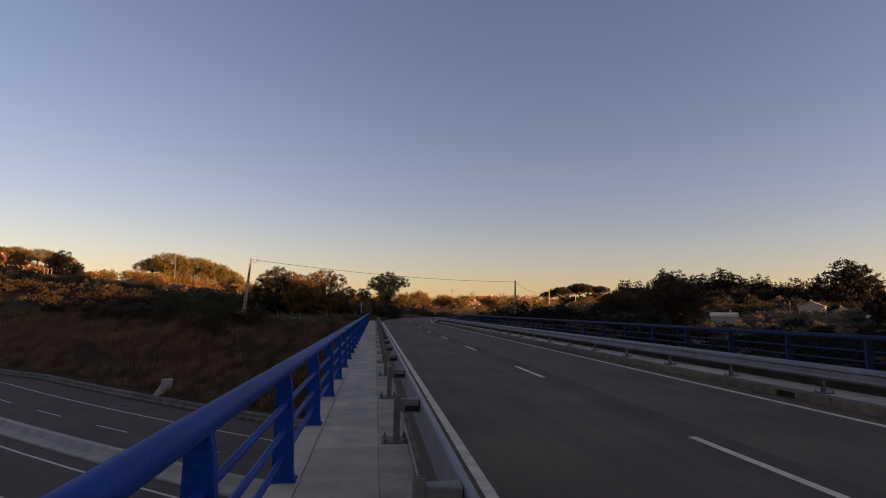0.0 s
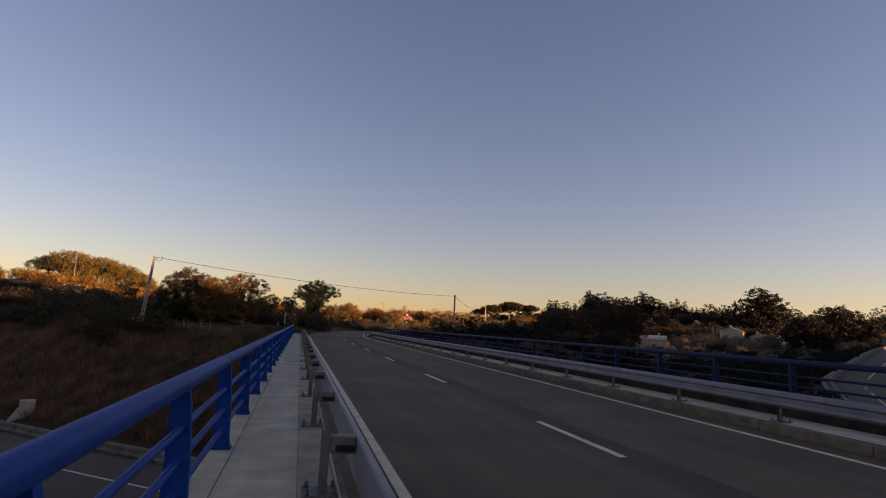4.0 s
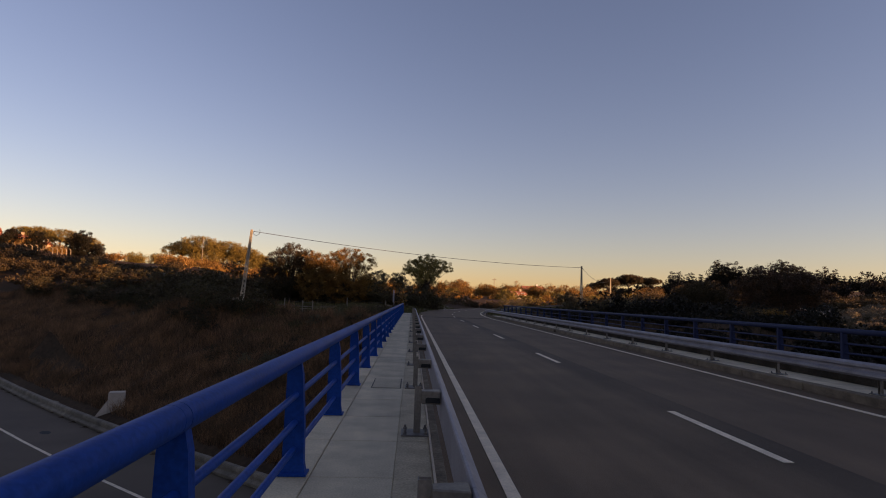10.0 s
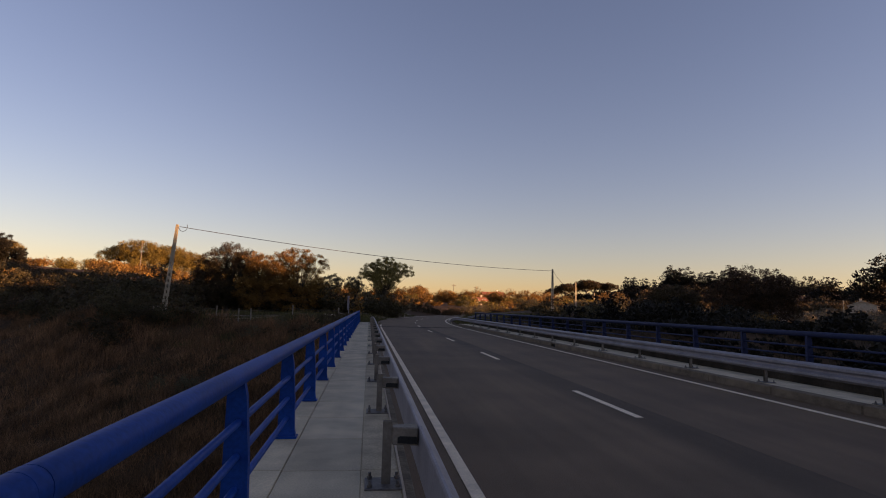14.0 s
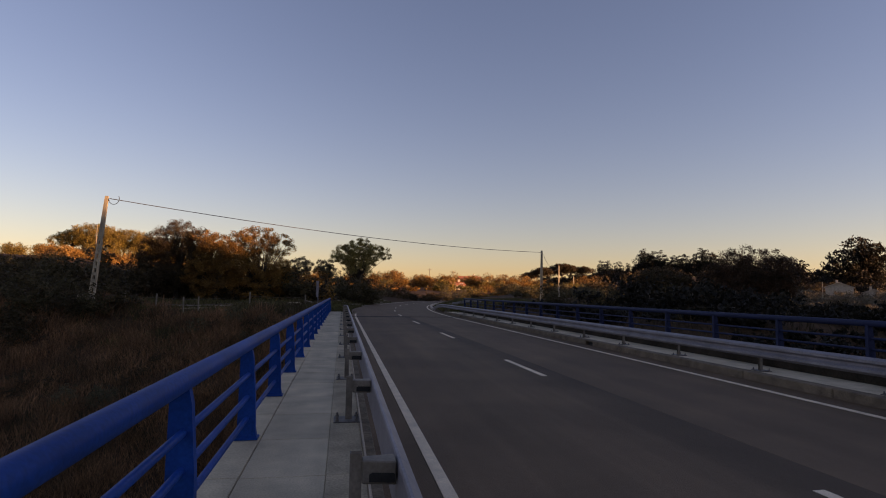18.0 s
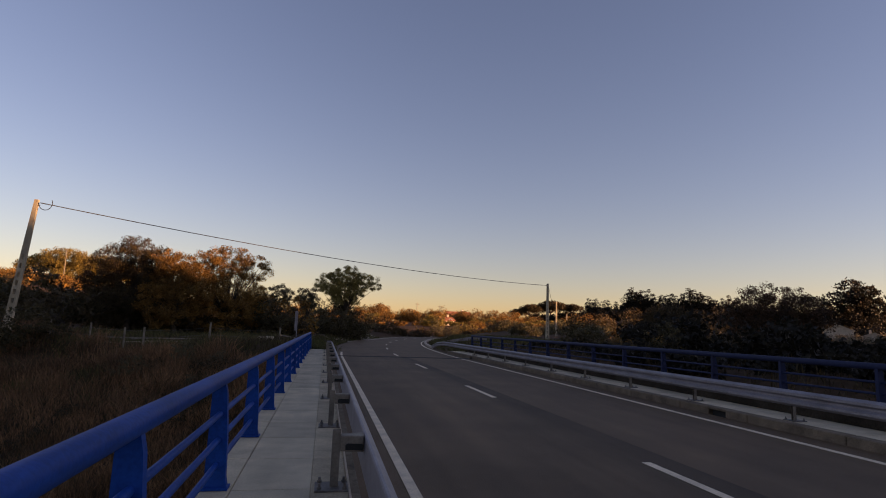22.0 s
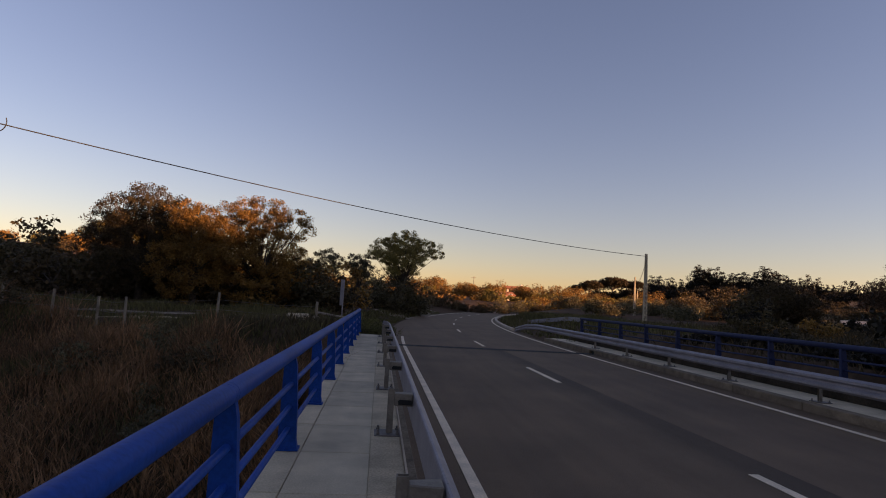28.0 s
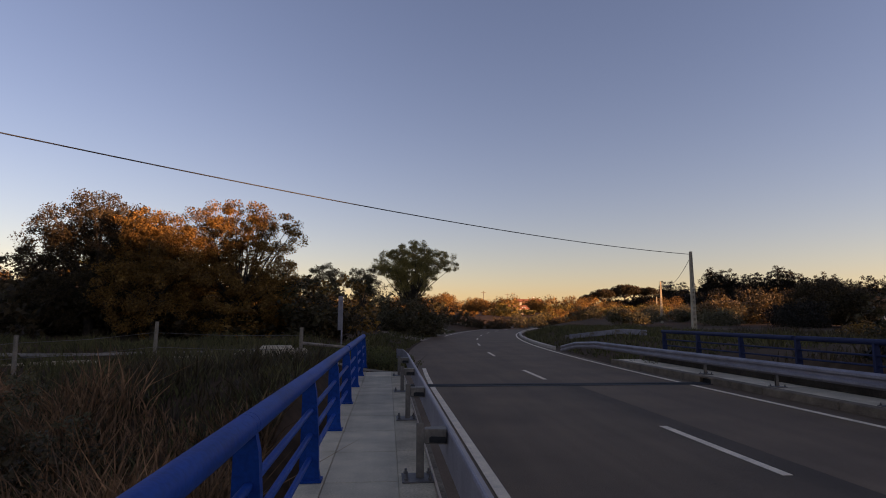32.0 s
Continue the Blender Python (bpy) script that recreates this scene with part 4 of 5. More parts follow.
tree("oak_tree", "low round dark cork oak across the road", "tree", on_ground(60, 107), [(0, 0, 3.6, 5.0, 4.4, 3.0), (4.0, 1, 2.8, 4.0, 3.6, 2.5), (-4.0, -1, 2.6, 3.8, 3.4, 2.4)], 600, 60, 0.7, 0.12, LEAF_DARK, 21, 0.4, 2.0, group="trees across the road")
big_right = tree("oak_tree", "tall dark cork oak behind the railing", "tree", on_ground(232, 222), [(-3, 0, 18.5, 9, 8, 7.0), (5, 0, 16.5, 9, 8, 7), (-9, 2, 11.5, 7.5, 6, 7), (12, 0, 11, 8, 7, 7), (0, 0, 7.0, 13, 9, 7), (0, 0, 3.0, 14, 9, 4)], 620, 26, 1.9, 0.49, LEAF_UNLIT, 23, 0.7, 5.0, group="trees across the road")
for x, y, s in ((160, 129, 0.52), (182, 141, 0.58), (200, 152, 0.6), (-104, 174, 0.33), (-98, 173, 0.2), (-113, 166, 0.22), (-121, 168, 0.2), (-150, 174, 0.5)):
    copy_thing(big_right, Matrix.Translation(on_ground(x, y)) @ Matrix.Rotation(x, 4, "Z") @ Matrix.Scale(s, 4))

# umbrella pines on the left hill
pine = tree("umbrella_pine", "umbrella pine with dense domed sunlit crown", "tree", on_ground(-92, 234), [(0, 0, 10.3, 7.4, 7, 3.6), (5, 0, 9.8, 6, 6, 3.6), (-5, 0, 8.8, 4.8, 5, 2.6), (8, 0, 8.0, 5, 5, 3.0)], 440, 44, 1.25, 0.185, LEAF_PINE_SUNLIT, 41, 0.6, 6.5, group="umbrella pines", squash=0.75, shell=0.5)
for x, y, s in ((-82, 238, 0.96), (-75, 239, 0.86), (-69, 241, 0.7), (-99, 236, 0.8), (-126, 186, 0.55), (-117, 184, 0.58), (-111, 186, 0.5), (-132, 188, 0.5), (-165, 205, 0.8)):
    copy_thing(pine, Matrix.Translation(on_ground(x, y)) @ Matrix.Rotation(0.4 * math.sin(x), 4, "Z") @ Matrix.Scale(s, 4))
# pines that stay out of the sun: dark leaves take the place of shade
shaded_pine = tree("umbrella_pine", "umbrella pine with flat crown on the far ridge, shade in its leaf colour", "tree", on_ground(146, 400), [(0, 0, 12.6, 6.5, 6, 2.2), (4.5, 0, 11.8, 5, 5, 2.2), (-4.5, 0, 11.2, 4.5, 4.5, 1.9)], 150, 36, 1.6, 0.36, LEAF_DARK, 42, 0.6, 7.0, group="umbrella pines", squash=0.7, shell=0.5)
for x, y, s in ((154, 408, 1.02), (163, 402, 1.15), (172, 410, 1.06), (181, 404, 0.95), (138, 404, 0.8)):
    copy_thing(shaded_pine, Matrix.Translation(on_ground(x, y)) @ Matrix.Rotation(x, 4, "Z") @ Matrix.Scale(s, 4))


def palm(at, height, label, seed):
    """A date palm: ringed trunk and a head of arching feathered fronds."""
    rng = np.random.default_rng(seed)
    p = thing("palm_tree", label, "tree", "palms on the hill", at=at)
    bm = bmesh.new()
    for k in range(8):
        z0, z1 = height * k / 8 - 0.2, height * (k + 1) / 8 - 0.2
        tube(bm, (0, 0, z0), (0, 0, z1), 0.34, 0.27, 8)
    part("trunk", bm, BARK, p)
    for k in range(26):
        a, up = rng.uniform(0, 6.283), rng.uniform(-0.3, 1.2)
        d = Vector((math.cos(a), math.sin(a), 0))
        bm = bmesh.new()
        last = None
        for i in range(8):
            f = i / 7
            c = d * (3.2 * f * math.cos(up * 0.6)) + Vector((0, 0, height - 0.3 + 3.2 * (up * f - 0.9 * f * f)))
            w = 0.42 * math.sin(math.pi * (0.12 + 0.86 * f)) + 0.03
            side = Vector((-d.y, d.x, 0)) * w
            row = [bm.verts.new(c - side - Vector((0, 0, w * 0.7))), bm.verts.new(c), bm.verts.new(c + side - Vector((0, 0, w * 0.7)))]
            if last and i % 2:
                bm.faces.new((last[0], last[1], row[1], row[0]))
                bm.faces.new((last[1], last[2], row[2], row[1]))
            elif last:
                bm.faces.new((last[1], row[1], row[0]))
                bm.faces.new((last[1], row[2], row[1]))
            last = row
        part("frond", bm, LEAF_OLIVE, p)
    return p


thicket("far_wood", "dark growth below the pines on the far ridge", [(132 + 6 * k, 399 + 5 * (k % 2), 8.0 + 2.2 * math.sin(k * 2.1), 5.0) for k in range(10)], 50, 20, 0.4, LEAF_UNLIT, 53)
palm(on_ground(-143, 174), 8.6, "tall date palm beside the hill houses", 91)
palm(on_ground(-136, 172), 6.4, "shorter date palm before the hill houses", 92)
palm(on_ground(-130, 170), 4.4, "low date palm with drooping fronds on the hill", 93)

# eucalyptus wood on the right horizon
euca = tree("eucalyptus", "tall slender eucalyptus against the sky", "tree", on_ground(300, 517), [(0.6, 0, 21, 3.4, 3, 2.6), (3.4, 0, 17, 3.4, 3.4, 2.2), (-3, 0, 15.5, 3.4, 3.4, 2.6), (1, 0, 12, 5.2, 5, 3.0), (-1.5, 0, 8, 5.2, 5, 3.2), (1, 0, 4, 4.2, 4, 3)], 66, 18, 1.6, 0.45, LEAF_UNLIT, 51, 0.4, 7.0, group="eucalyptus wood", limbs=30)
rng = np.random.default_rng(5)
GROVE_A = [(261, 542, 34.7), (265, 541, 39.5), (269, 539, 36.6), (276, 535, 37.3), (281, 532, 38.0), (287, 529, 33.3), (292, 527, 32.3), (297, 524, 46.8), (299, 522, 51.4), (303, 520, 46.9), (308, 517, 48.6), (312, 515, 49.7), (317, 512, 45.2), (320, 510, 40.6)]
GROVE_B = [(324, 508, 42.9), (327, 505, 44.1), (330, 503, 45.2), (335, 500, 44.6), (340, 497, 45.7), (345, 494, 48.5), (348, 491, 51.2), (352, 489, 46.8), (356, 486, 45.1), (360, 482, 42.9), (365, 479, 39.6), (368, 476, 41.3), (373, 473, 44.5)]
PLANTATION = [(376, 470, 38.1), (378, 468, 36.5), (381, 466, 36.0), (384, 464, 35.4), (387, 461, 35.4), (389, 459, 34.9), (392, 457, 33.9), (395, 454, 33.3), (397, 452, 31.2), (400, 450, 30.8), (402, 448, 30.8), (405, 445, 30.3)]
for grove, slim in ((GROVE_A, 1.0), (GROVE_B, 1.0), (PLANTATION, 0.8)):
    for x, y, top in grove:
        s = (top - terrain(x, y)) / 23.4
        for dx, dy, k in ((0, 0, 1.0), (rng.uniform(2, 6), rng.uniform(-6, 6), rng.uniform(0.72, 0.95))):
            w = s * slim * rng.uniform(0.8, 1.2)
            copy_thing(euca, Matrix.Translation(on_ground(x + dx, y + dy)) @ Matrix.Rotation(rng.uniform(0, 6.28), 4, "Z") @ Matrix.Diagonal((w, w, s * k, 1)))
thicket("far_wood", "dark undergrowth below the eucalyptus wood", [(x + dx, y + dy, (top - terrain(x, y)) * h, 6.5) for x, y, top in GROVE_A + GROVE_B + PLANTATION for dx, dy, h in ((0, -6, 0.62), (4, -12, 0.5), (-4, 4, 0.56))], 26, 16, 0.7, LEAF_UNLIT, 31)
for k in range(16):
    f = (k + rng.uniform(-0.5, 0.5)) / 16
    x, y, s = 292 + 98 * f, 292 - 42 * f + rng.uniform(-7, 7), rng.uniform(0.5, 0.8)
    w = s * rng.uniform(0.8, 1.35)
    copy_thing(euca, Matrix.Translation(on_ground(x, y)) @ Matrix.Rotation(x * 3, 4, "Z") @ Matrix.Diagonal((w, w, s, 1)))


# ---- grass ----
def grass(name, label, count, seed, where, height, material, wide=0.016):
    rng, pts = np.random.default_rng(seed), []
    while len(pts) < count:
        p = where(rng)
        if p:
            pts.append((p[0], p[1], terrain(p[0], p[1]) - 0.05))
    p = np.array(pts)
    n = len(p)
    clump = np.array([noise.noise(Vector((q[0] * 0.55, q[1] * 0.55, seed))) for q in pts])
    h = height * rng.uniform(0.4, 1.25, n) * np.clip(0.95 + 1.3 * clump, 0.4, 1.7)
    a = rng.uniform(0, 6.283, n)
    lean = rng.normal(0, 0.42, (n, 2))
    v = np.empty((n, 5, 3))
    side = np.stack([np.cos(a), np.sin(a), 0 * a], 1) * wide
    mid = p + np.stack([lean[:, 0] * h * 0.4, lean[:, 1] * h * 0.4, h * 0.6], 1)
    tip = p + np.stack([lean[:, 0] * h, lean[:, 1] * h, h], 1)
    v[:, 0], v[:, 1], v[:, 2], v[:, 3], v[:, 4] = p - side, p + side, mid + side * 0.8, tip, mid - side * 0.8
    idx = np.arange(n)[:, None] * 5
    tri = np.concatenate([idx + [0, 1, 2], idx + [0, 2, 4], idx + [4, 2, 3]], 1).ravel()
    me = bpy.data.meshes.new(name)
    me.vertices.add(n * 5)
    me.vertices.foreach_set("co", v.ravel())
    me.loops.add(n * 9)
    me.loops.foreach_set("vertex_index", tri)
    me.polygons.add(n * 3)
    me.polygons.foreach_set("loop_start", np.arange(n * 3) * 3)
    me.polygons.foreach_set("loop_total", np.full(n * 3, 3))
    me.update(calc_edges=True)
    me.materials.append(material)
    return tagged(new(name, me), label, "grass", kind="stuff")


def slope_spot(rng):
    x = -1.0 - 72 * rng.uniform() ** 1.8
    y = rng.uniform(14, 90)
    s = beyond_low_road(x, y)
    if y > 38 + 0.3 * x and x > -15 and rng.uniform() < 0.35:
        return None
    if 1.2 < s < 19.5 and noise.noise(Vector((x * 0.5, y * 0.5, 61))) > rng.uniform(-1.3, 0.2):
        return x, y


def top_spot(rng):
    x, y = rng.uniform(-24, 1.2), rng.uniform(42, 64)
    if beyond_low_road(x, y) > 14 and (x < -1.2 or y > 56.5) and abs(y - 56.6) > 0.5 and y < 61.5 - 0.1 * x:
        return x, y


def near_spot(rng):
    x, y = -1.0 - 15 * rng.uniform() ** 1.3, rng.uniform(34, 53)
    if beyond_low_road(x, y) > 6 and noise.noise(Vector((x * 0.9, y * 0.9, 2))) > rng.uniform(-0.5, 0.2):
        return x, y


def right_spot(rng):
    x, y = rng.uniform(10.8, 46), rng.uniform(24, 80)
    if beyond_low_road(x, y) > 1.2 and off_road(x, y):
        return x, y


def verge_spot(rng):
    y = rng.uniform(57, 110)
    side = rng.uniform() > 0.25
    x = road_x(y) + (rng.uniform(4.8, 19) if side else -rng.uniform(4.6, 7.5))
    return (x, y)


grass("dry_grass", "tall dry brown grass on the slope", 165000, 61, slope_spot, 0.72, GRASS_DRY, 0.014)
grass("green_grass", "tufts of dull green grass by the fence", 24000, 62, top_spot, 0.34, GRASS_GREEN)
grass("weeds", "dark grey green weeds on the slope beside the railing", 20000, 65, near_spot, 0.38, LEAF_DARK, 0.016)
grass("rough_grass", "dark rough grass across the road below the railing", 26000, 63, right_spot, 0.42, LEAF_DARK, 0.022)
grass("verge_grass", "yellow green rough grass on the road verges", 30000, 64, verge_spot, 0.3, GRASS_GREEN, 0.03)
for x, y, s in ((-0.3, 57.6, 0.45), (0.5, 58.6, 0.4), (-0.9, 59.0, 0.5)):
    t = bush("weed_clump", "green weeds at the end of the railing", int(70 + x * 10), LEAF_REED, LOW, 50, 36, 0.07, 0.3)
    t.matrix_world = Matrix.Translation(on_ground(x, y)) @ Matrix.Scale(s, 4)


# ---- poles and cables ----
def pole(at, height, base_w, label):
    """A concrete ladder pole: two tapering legs with rungs, solid towards the top."""
    p = thing("utility_pole", label, "utility pole", "utility poles", at=at)
    bm = bmesh.new()
    w0, w1, d0, d1 = base_w, base_w * 0.5, base_w * 0.62, base_w * 0.42
    solid = height * 0.62
    def ring(z, xa, xb):
        f = z / height
        d = d0 + (d1 - d0) * f
        return [(xa, -d / 2, z), (xb, -d / 2, z), (xb, d / 2, z), (xa, d / 2, z)]
    def prism(lo, hi):
        vs = [bm.verts.new(c) for c in lo + hi]
        for f in ((3, 2, 1, 0), (4, 5, 6, 7), (0, 1, 5, 4), (1, 2, 6, 5), (2, 3, 7, 6), (3, 0, 4, 7)):
            bm.faces.new([vs[i] for i in f])
    def half(z):
        return (w0 + (w1 - w0) * z / height) / 2
    leg = base_w * 0.24
    for s in (-1, 1):
        a, b = half(0), half(solid)
        lo = ring(-0.5, -a, -a + leg) if s < 0 else ring(-0.5, a - leg, a)
        hi = ring(solid, -b, -b + leg) if s < 0 else ring(solid, b - leg, b)
        prism(lo, hi)
    z = 0.25
    while z < solid:
        a = half(z) - leg + 0.01
        prism(ring(z, -a, a), ring(min(z + 0.22, solid), -a, a))
        z += 0.5
    prism(ring(solid, -half(solid), half(solid)), ring(height, -half(height), half(height)))
    part("shaft", bm, POLE_CONCRETE, p)
    bm = bmesh.new()
    tube(bm, (0, 0, height - 0.35), (half(height) + 0.12, 0, height - 0.30), 0.02, n=6)
    part("bracket", bm, GALV_DARK, p, "small steel cable bracket")
    return p


def cable(name, a, b, sag, r, label):
    bm = bmesh.new()
    pts = []
    n = 36
    for i in range(n + 1):
        f = i / n
        q = Vector(a).lerp(Vector(b), f)
        q.z -= sag * 4 * f * (1 - f)
        pts.append(q)
    for p, q in zip(pts, pts[1:]):
        tube(bm, p, q, r, n=5)
    return tagged(part(name, bm, CABLE), label, "cable")


A, B, C, D = (-16.75, 54.7), (28.0, 85.3), (52.0, 137.5), (86.0, 206.0)
za, zb, zc, zd = terrain(*A), terrain(*B), terrain(*C), terrain(*D)
leaning = pole((A[0] - 0.62, A[1], za), 8.17 - za, 0.42, "pale concrete ladder pole, leaning, with sunlit top beside the track")
leaning.rotation_euler = (0, 0.08, 0)
pole((*B, zb), 7.72 - zb, 0.44, "pale concrete utility pole beside the bend")
pole((*C, zc), 8.6 - zc, 0.44, "concrete utility pole in the field")
pole((*D, zd), 8.6 - zd, 0.44, "distant concrete utility pole in the field")
pole((150.0, 161.0, terrain(150.0, 161.0)), 7.0, 0.4, "pale concrete pole before the white houses")
cable("overhead_cable", (A[0] + 0.2, A[1], 7.97), (B[0] - 0.1, B[1], 7.47), 0.68, 0.028, "black twisted overhead cable between two poles")
cable("overhead_cable", (B[0] + 0.1, B[1], 7.42), (C[0], C[1], 8.2), 1.5, 0.025, "black overhead cable leading off into the field")
bm = bmesh.new()
loop = [Vector((A[0] + 0.15 + 0.36 * (1 - math.cos(a)), A[1] - 0.05, 7.97 - 0.42 * math.sin(a))) for a in np.linspace(0, math.pi * 1.15, 16)]
for p, q in zip(loop, loop[1:]):
    tube(bm, p, q, 0.022, n=5)
tagged(part("cable_loop", bm, CABLE), "loop of spare black cable hanging at the pole top", "cable")
bm = bmesh.new()
tube(bm, (0, 0, -0.5), (0, 0, 11.5), 0.2, 0.12, 8)
lone = thing("timber_pole", "tall brown timber pole before the umbrella pines", "utility pole", "utility poles", at=on_ground(-79.5, 207.7))
part("shaft", bm, WOOD, lone)

for x, y, top in ((41.4, 272.0, 13.2), (58.0, 300.0, 13.6)):
    far_pole = thing("timber_pole", "thin far timber pole with a crossarm in the fields", "utility pole", "utility poles", at=on_ground(x, y))
    rise = top - terrain(x, y)
    bm = bmesh.new()
    tube(bm, (0, 0, -0.5), (0, 0, rise), 0.17, 0.12, 7)
    part("shaft", bm, WOOD, far_pole)
    part("crossarm", box_mesh("crossarm", -1.1, 1.1, -0.08, 0.08, rise - 0.75, rise - 0.58, WOOD), None, far_pole)

# ---- fence, sign, block ----
fence = thing("fence", "low fence of weathered posts with sagging wires", "fence")
fx = [-2.4, -6.35, -9.75, -10.75, -12.7, -15.0, -18.9, -22.6, -26.4, -30.2, -34.0]
fpts = [(x, 53.2 + (0.3 * (-x - 11) if x < -11 else 0.1 * (x + 11))) for x in fx]
for i, (x, y) in enumerate(fpts):
    bm = bmesh.new()
    z = terrain(x, y)
    tube(bm, (x, y, z - 0.3), (x + 0.03 * math.sin(i * 2.1), y, z + 1.08 + 0.08 * math.sin(i * 1.7)), 0.06, 0.052, 8)
    part("fence_post", bm, WOOD, fence)
for (x0, y0), (x1, y1) in zip(fpts, fpts[1:]):
    for h in (0.45, 0.85):
        bm = bmesh.new()
        a, b = Vector((x0, y0, terrain(x0, y0) + h)), Vector((x1, y1, terrain(x1, y1) + h))
        m = a.lerp(b, 0.5) - Vector((0, 0, 0.05))
        tube(bm, a, m, 0.006, n=4)
        tube(bm, m, b, 0.006, n=4)
        part("wire", bm, GALV_DARK, fence)
bm = bmesh.new()
tube(bm, (-2.4, 54.1, terrain(-2.4, 54.1) + 0.62), (-1.0, 58.5, terrain(-1.0, 58.5) + 0.55), 0.055, n=6)
part("top_rail", bm, WOOD, fence)

sign = thing("road_sign", "back of a narrow grey sign plate on a steel post", "road sign", at=on_ground(-1.75, 60.5))
part("sign_post", box_mesh("sign_post", -0.03, 0.03, -0.03, 0.03, -0.3, 2.35, GALV, 0.006), None, sign)
part("sign_plate", box_mesh("sign_plate", -0.17, 0.03, 0.03, 0.045, 0.95, 2.35, GALV, 0.004), None, sign)

bm = bmesh.new()
for pts_ in ([(-0.55, 0), (0.55, 0), (0.55, 1.7), (-0.2, 1.7)],):
    box(bm, -0.35, 0.45, -0.3, 0.3, -0.4, 1.7, 0.03)
    vs = [bm.verts.new(c) for c in ((-1.5, -0.3, -0.4), (-0.36, -0.3, -0.4), (-0.36, -0.3, 1.3), (-1.5, 0.3, -0.4), (-0.36, 0.3, -0.4), (-0.36, 0.3, 1.3))]
    for f in ((0, 1, 2), (5, 4, 3), (0, 3, 4, 1), (1, 4, 5, 2), (2, 5, 3, 0)):
        bm.faces.new([vs[i] for i in f])
blk = tagged(part("drain_headwall", bm, CONCRETE_WHITE), "white concrete drain headwall at the foot of the slope", "concrete block")
blk.location = (-21.0, 38.7, -8.3)
blk.scale = (1.3, 1.3, 1.35)
blk.rotation_euler = (0, 0, 0.35)


bm = bmesh.new()
box(bm, -0.5, 0.55, -0.35, 0.35, -0.3, 0.26, 0.1)
box(bm, -1.1, -0.47, -0.28, 0.3, -0.3, 0.14, 0.06)
box(bm, 0.58, 0.95, -0.2, 0.25, -0.3, 0.18, 0.07)
culvert = tagged(part("culvert_head", bm, CONCRETE_KERB), "pale worn concrete culvert head beside the fence", "concrete block")
culvert.matrix_world = Matrix.Translation(on_ground(-3.3, 55.0)) @ Matrix.Rotation(0.15, 4, "Z")
bm = bmesh.new()
box(bm, -0.33, 0.33, -0.3, 0.3, -0.3, 0.85, 0.05)
stub = tagged(part("concrete_stub", bm, CONCRETE_KERB), "short white concrete block beside the leaning pole", "concrete block")
stub.matrix_world = Matrix.Translation(on_ground(-17.9, 54.9))


# low concrete kerb along the edge of the track
bm = bmesh.new()
for k in range(8):
    x0, x1 = -3.9 - 1.55 * k, -3.9 - 1.55 * (k + 1) + 0.04
    y0, y1 = (54.3 - 0.09 * (x + 3.9) for x in (x0, x1))
    z0, z1 = terrain(x0, y0) + 0.08 + 0.02 * math.sin(k * 2.3), terrain(x1, y1) + 0.08 + 0.02 * math.sin(k * 2.3)
    vs = [bm.verts.new(c) for c in ((x1, y1 - 0.12, z1), (x0, y0 - 0.12, z0), (x0, y0 + 0.12, z0), (x1, y1 + 0.12, z1), (x1, y1 - 0.13, z1 - 0.5), (x0, y0 - 0.13, z0 - 0.5), (x0, y0 + 0.13, z0 - 0.5), (x1, y1 + 0.13, z1 - 0.5))]
    for f in ((0, 1, 2, 3), (4, 5, 1, 0), (5, 6, 2, 1), (6, 7, 3, 2), (7, 4, 0, 3)):
        bm.faces.new([vs[i] for i in f])
tagged(part("track_kerb", bm, CONCRETE_KERB), "low worn concrete kerb along the grassy track edge", "kerb", kind="structure")


thicket("autumn_scrub", "rusty shrubs before the hill houses", [(-129, 171.5, 2.3, 2.2), (-124, 169.5, 2.9, 2.4), (-119.5, 168.5, 2.6, 2.2), (-134, 174, 2.4, 2.4), (-110, 171, 2.0, 2.0)], 60, 30, 0.2, LEAF_RUST, 52)

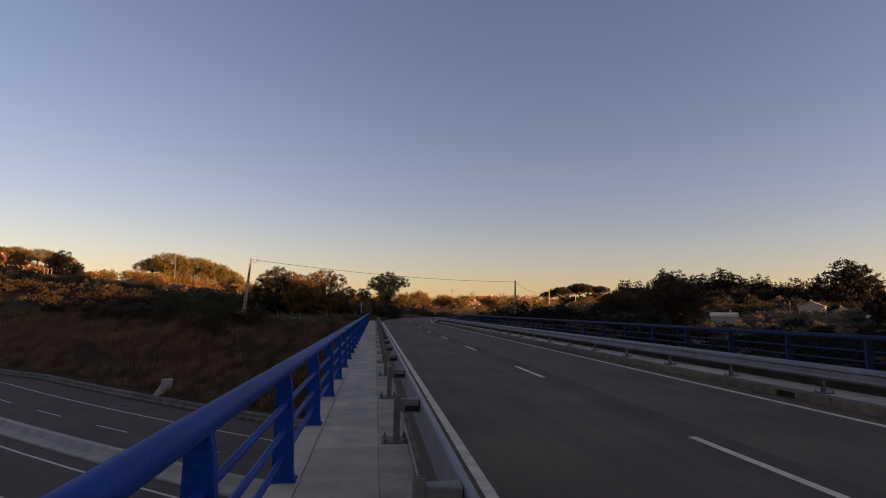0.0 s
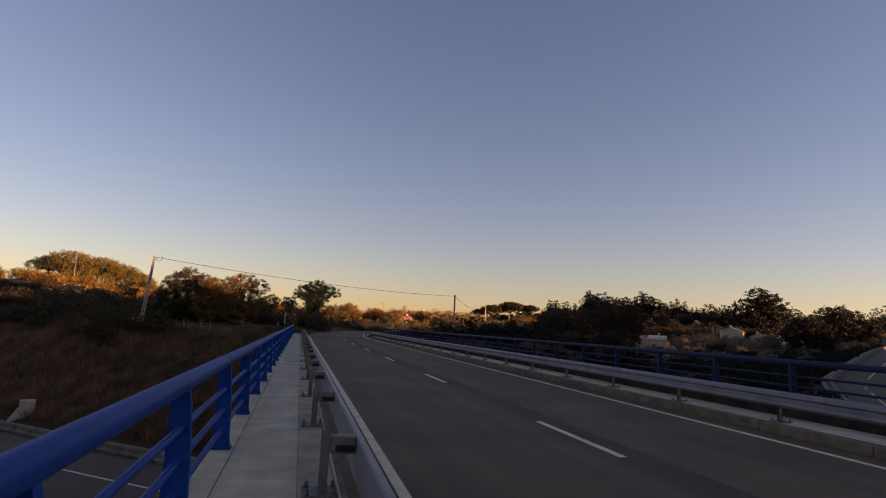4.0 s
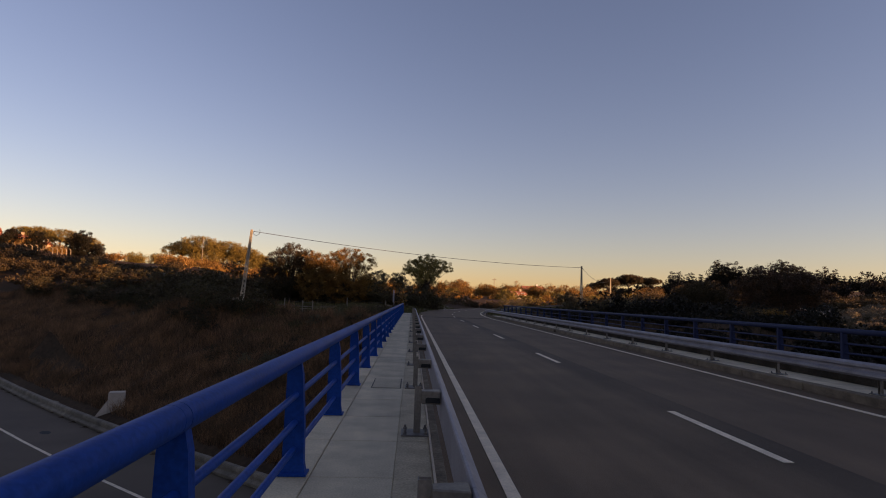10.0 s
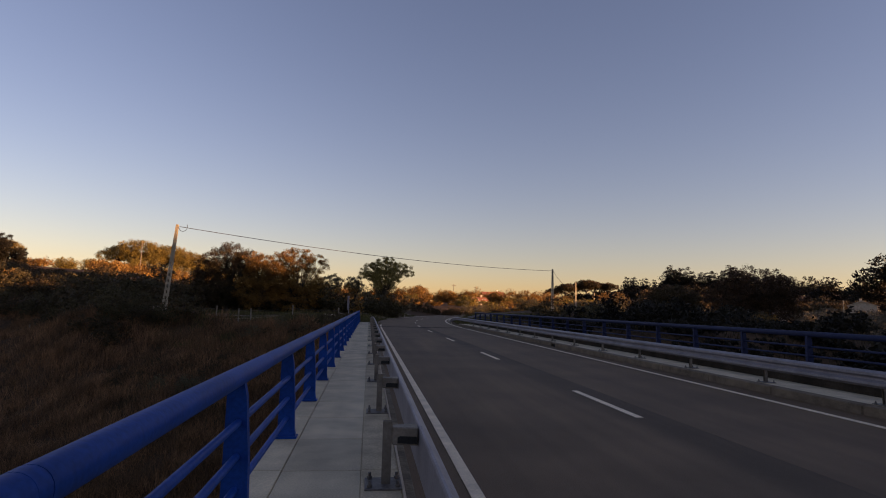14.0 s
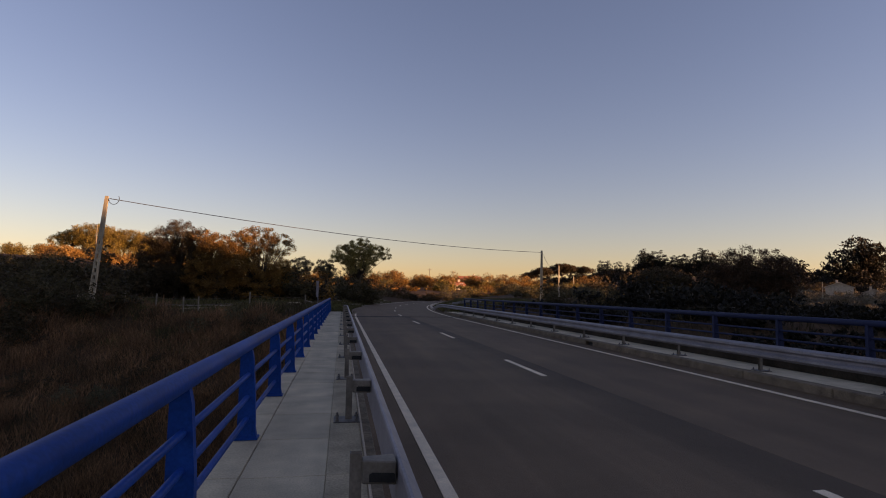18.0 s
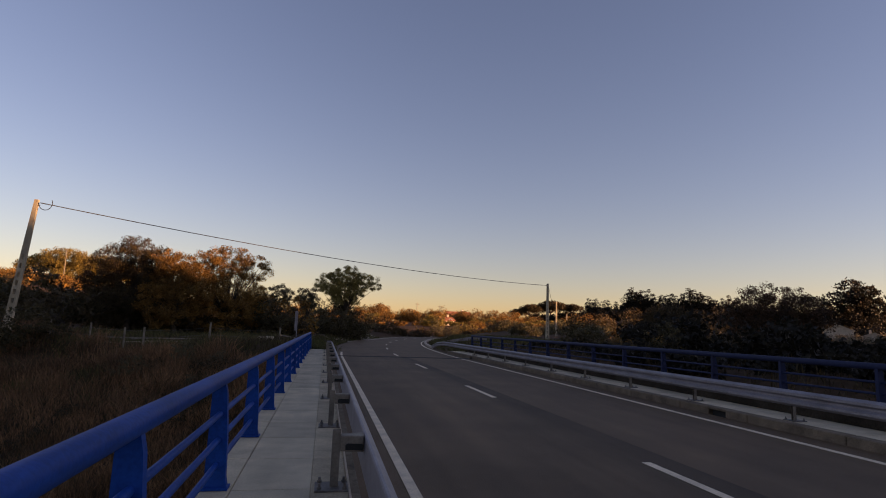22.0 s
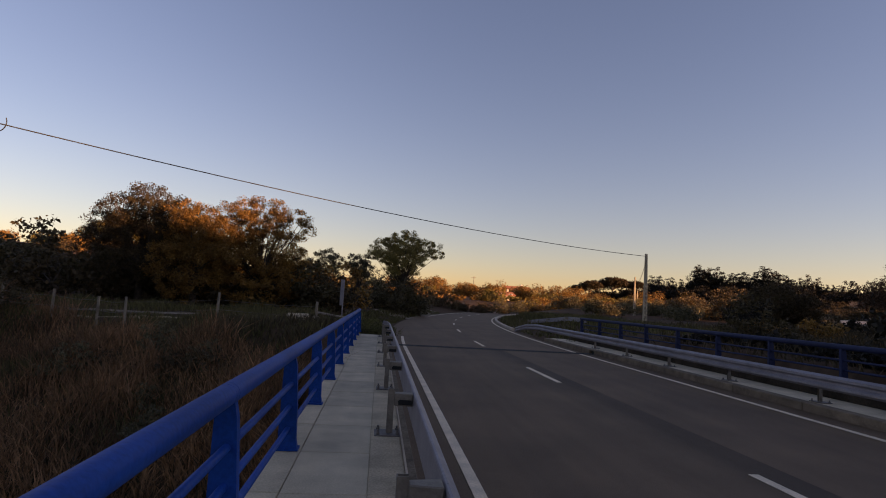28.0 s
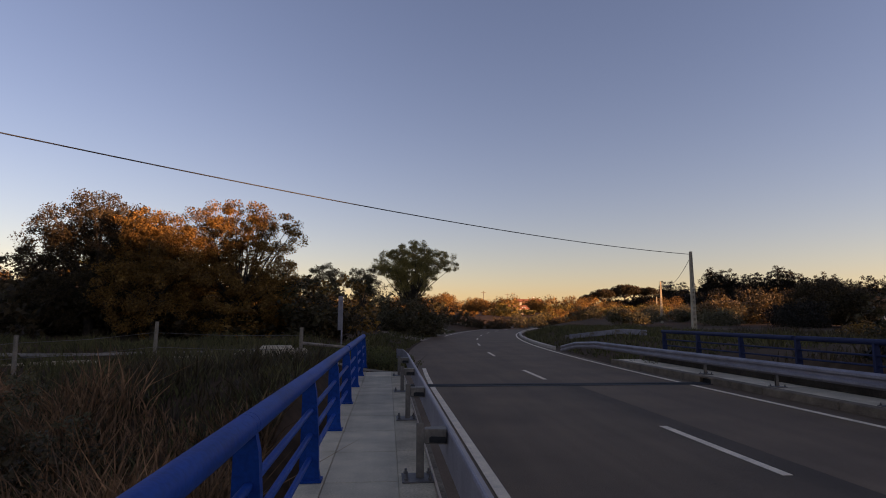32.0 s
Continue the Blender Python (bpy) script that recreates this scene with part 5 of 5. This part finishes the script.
# ---- houses ----
def house(at, w, d, h, turn, label, roof=ROOF, wall=LIMEWASH, windows=3):
    o = thing("house", label, "house", "houses", at=at)
    o.rotation_euler = (0, 0, turn)
    part("wall", box_mesh("wall", -w / 2, w / 2, -d / 2, d / 2, -1.5, h, wall), None, o)
    bm = bmesh.new()
    rise, e = d * 0.22, 0.4
    pr = [(-d / 2 - e, h - 0.05), (0, h + rise), (d / 2 + e, h - 0.05), (d / 2 + e, h - 0.25), (0, h + rise - 0.25), (-d / 2 - e, h - 0.25)]
    vs = [bm.verts.new((x, y, z)) for x in (-w / 2 - e, w / 2 + e) for y, z in pr]
    for i in range(6):
        bm.faces.new((vs[i], vs[(i + 1) % 6], vs[6 + (i + 1) % 6], vs[6 + i]))
    for a, b, c, dd in ((0, 1, 4, 5), (1, 2, 3, 4)):
        bm.faces.new((vs[dd], vs[c], vs[b], vs[a]))
        bm.faces.new((vs[6 + a], vs[6 + b], vs[6 + c], vs[6 + dd]))
    for s in (-1, 1):
        g = [bm.verts.new((s * (w / 2 - 0.02), y, z)) for y, z in ((-d / 2, h - 0.2), (d / 2, h - 0.2), (0, h + rise - 0.2))]
        bm.faces.new(g)
    part("roof", bm, roof, o)
    for k in range(windows):
        x = -w / 2 + w * (k + 0.5) / windows
        win = part("window", box_mesh("window", x - 0.6, x + 0.6, -d / 2 - 0.05, -d / 2 + 0.05, 0.9, 2.2, LIMEWASH, 0.02), None, o)
        part("pane", box_mesh("pane", x - 0.5, x + 0.5, -d / 2 - 0.06, -d / 2 - 0.03, 1.0, 2.1, PANE), None, win)
    part("chimney", box_mesh("chimney", w * 0.2, w * 0.2 + 0.7, 0.4, 1.1, h, h + rise + 0.9, wall), None, o)
    return o


house(on_ground(60, 268), 11, 8, 3.4, 0.1, "white house with sunlit clay tile roof in the fields")
house(on_ground(172, 176), 11, 8, 4.2, 0.75, "white gabled house among olive trees", roof=CONCRETE_WHITE, wall=CONCRETE_WHITE)
house(on_ground(180.5, 171), 7, 6, 2.4, 0.75, "lower white wing of the house among olive trees", roof=CONCRETE_WHITE, wall=CONCRETE_WHITE, windows=2)
house(on_ground(187, 166), 6, 5, 1.7, 0.75, "small white outbuilding at the foot of the garden", roof=CONCRETE_WHITE, windows=1)
house(on_ground(120, 155), 8, 6, 3.7, -0.6, "pale shed below the olive trees", roof=CONCRETE_WHITE, wall=CONCRETE_WHITE, windows=1)
house(on_ground(42, 213), 5.5, 5.0, 1.8, 0.15, "small sunlit house with clay tile roof in the fields", wall=CONCRETE_WHITE, windows=2)
house(on_ground(-126, 176), 8, 6, 2.2, 0.35, "cream hill house with orange tile roof in the sun", wall=CREAM_WALL)
house(on_ground(-114.5, 172), 3.2, 4, 1.8, 0.3, "small sunlit cream outbuilding on the hill", wall=CREAM_WALL, windows=1)
house(on_ground(-140, 182), 8, 6, 3.4, 0.5, "pink walled house with tile roof on the hill", wall=PINK_WALL)


# ---- curved concrete posts of the fence on the hill ----
hill_fence = thing("hill_fence", "row of pale concrete fence posts along the hillside", "fence")
for k in [0, 1, 2, 3, 4, 5, 8, 9, 10, 11, 12]:
    x, y = -99.0 - 0.33 * k, 136.0 + 2.6 * k
    z = terrain(x, y)
    bm = bmesh.new()
    tube(bm, (x, y, z - 0.3), (x, y, z + 1.7), 0.15, 0.13, 6)
    tube(bm, (x, y, z + 1.7), (x - 0.5, y - 0.2, z + 2.05), 0.13, 0.11, 6)
    part("concrete_post", bm, CONCRETE_LOW, hill_fence)
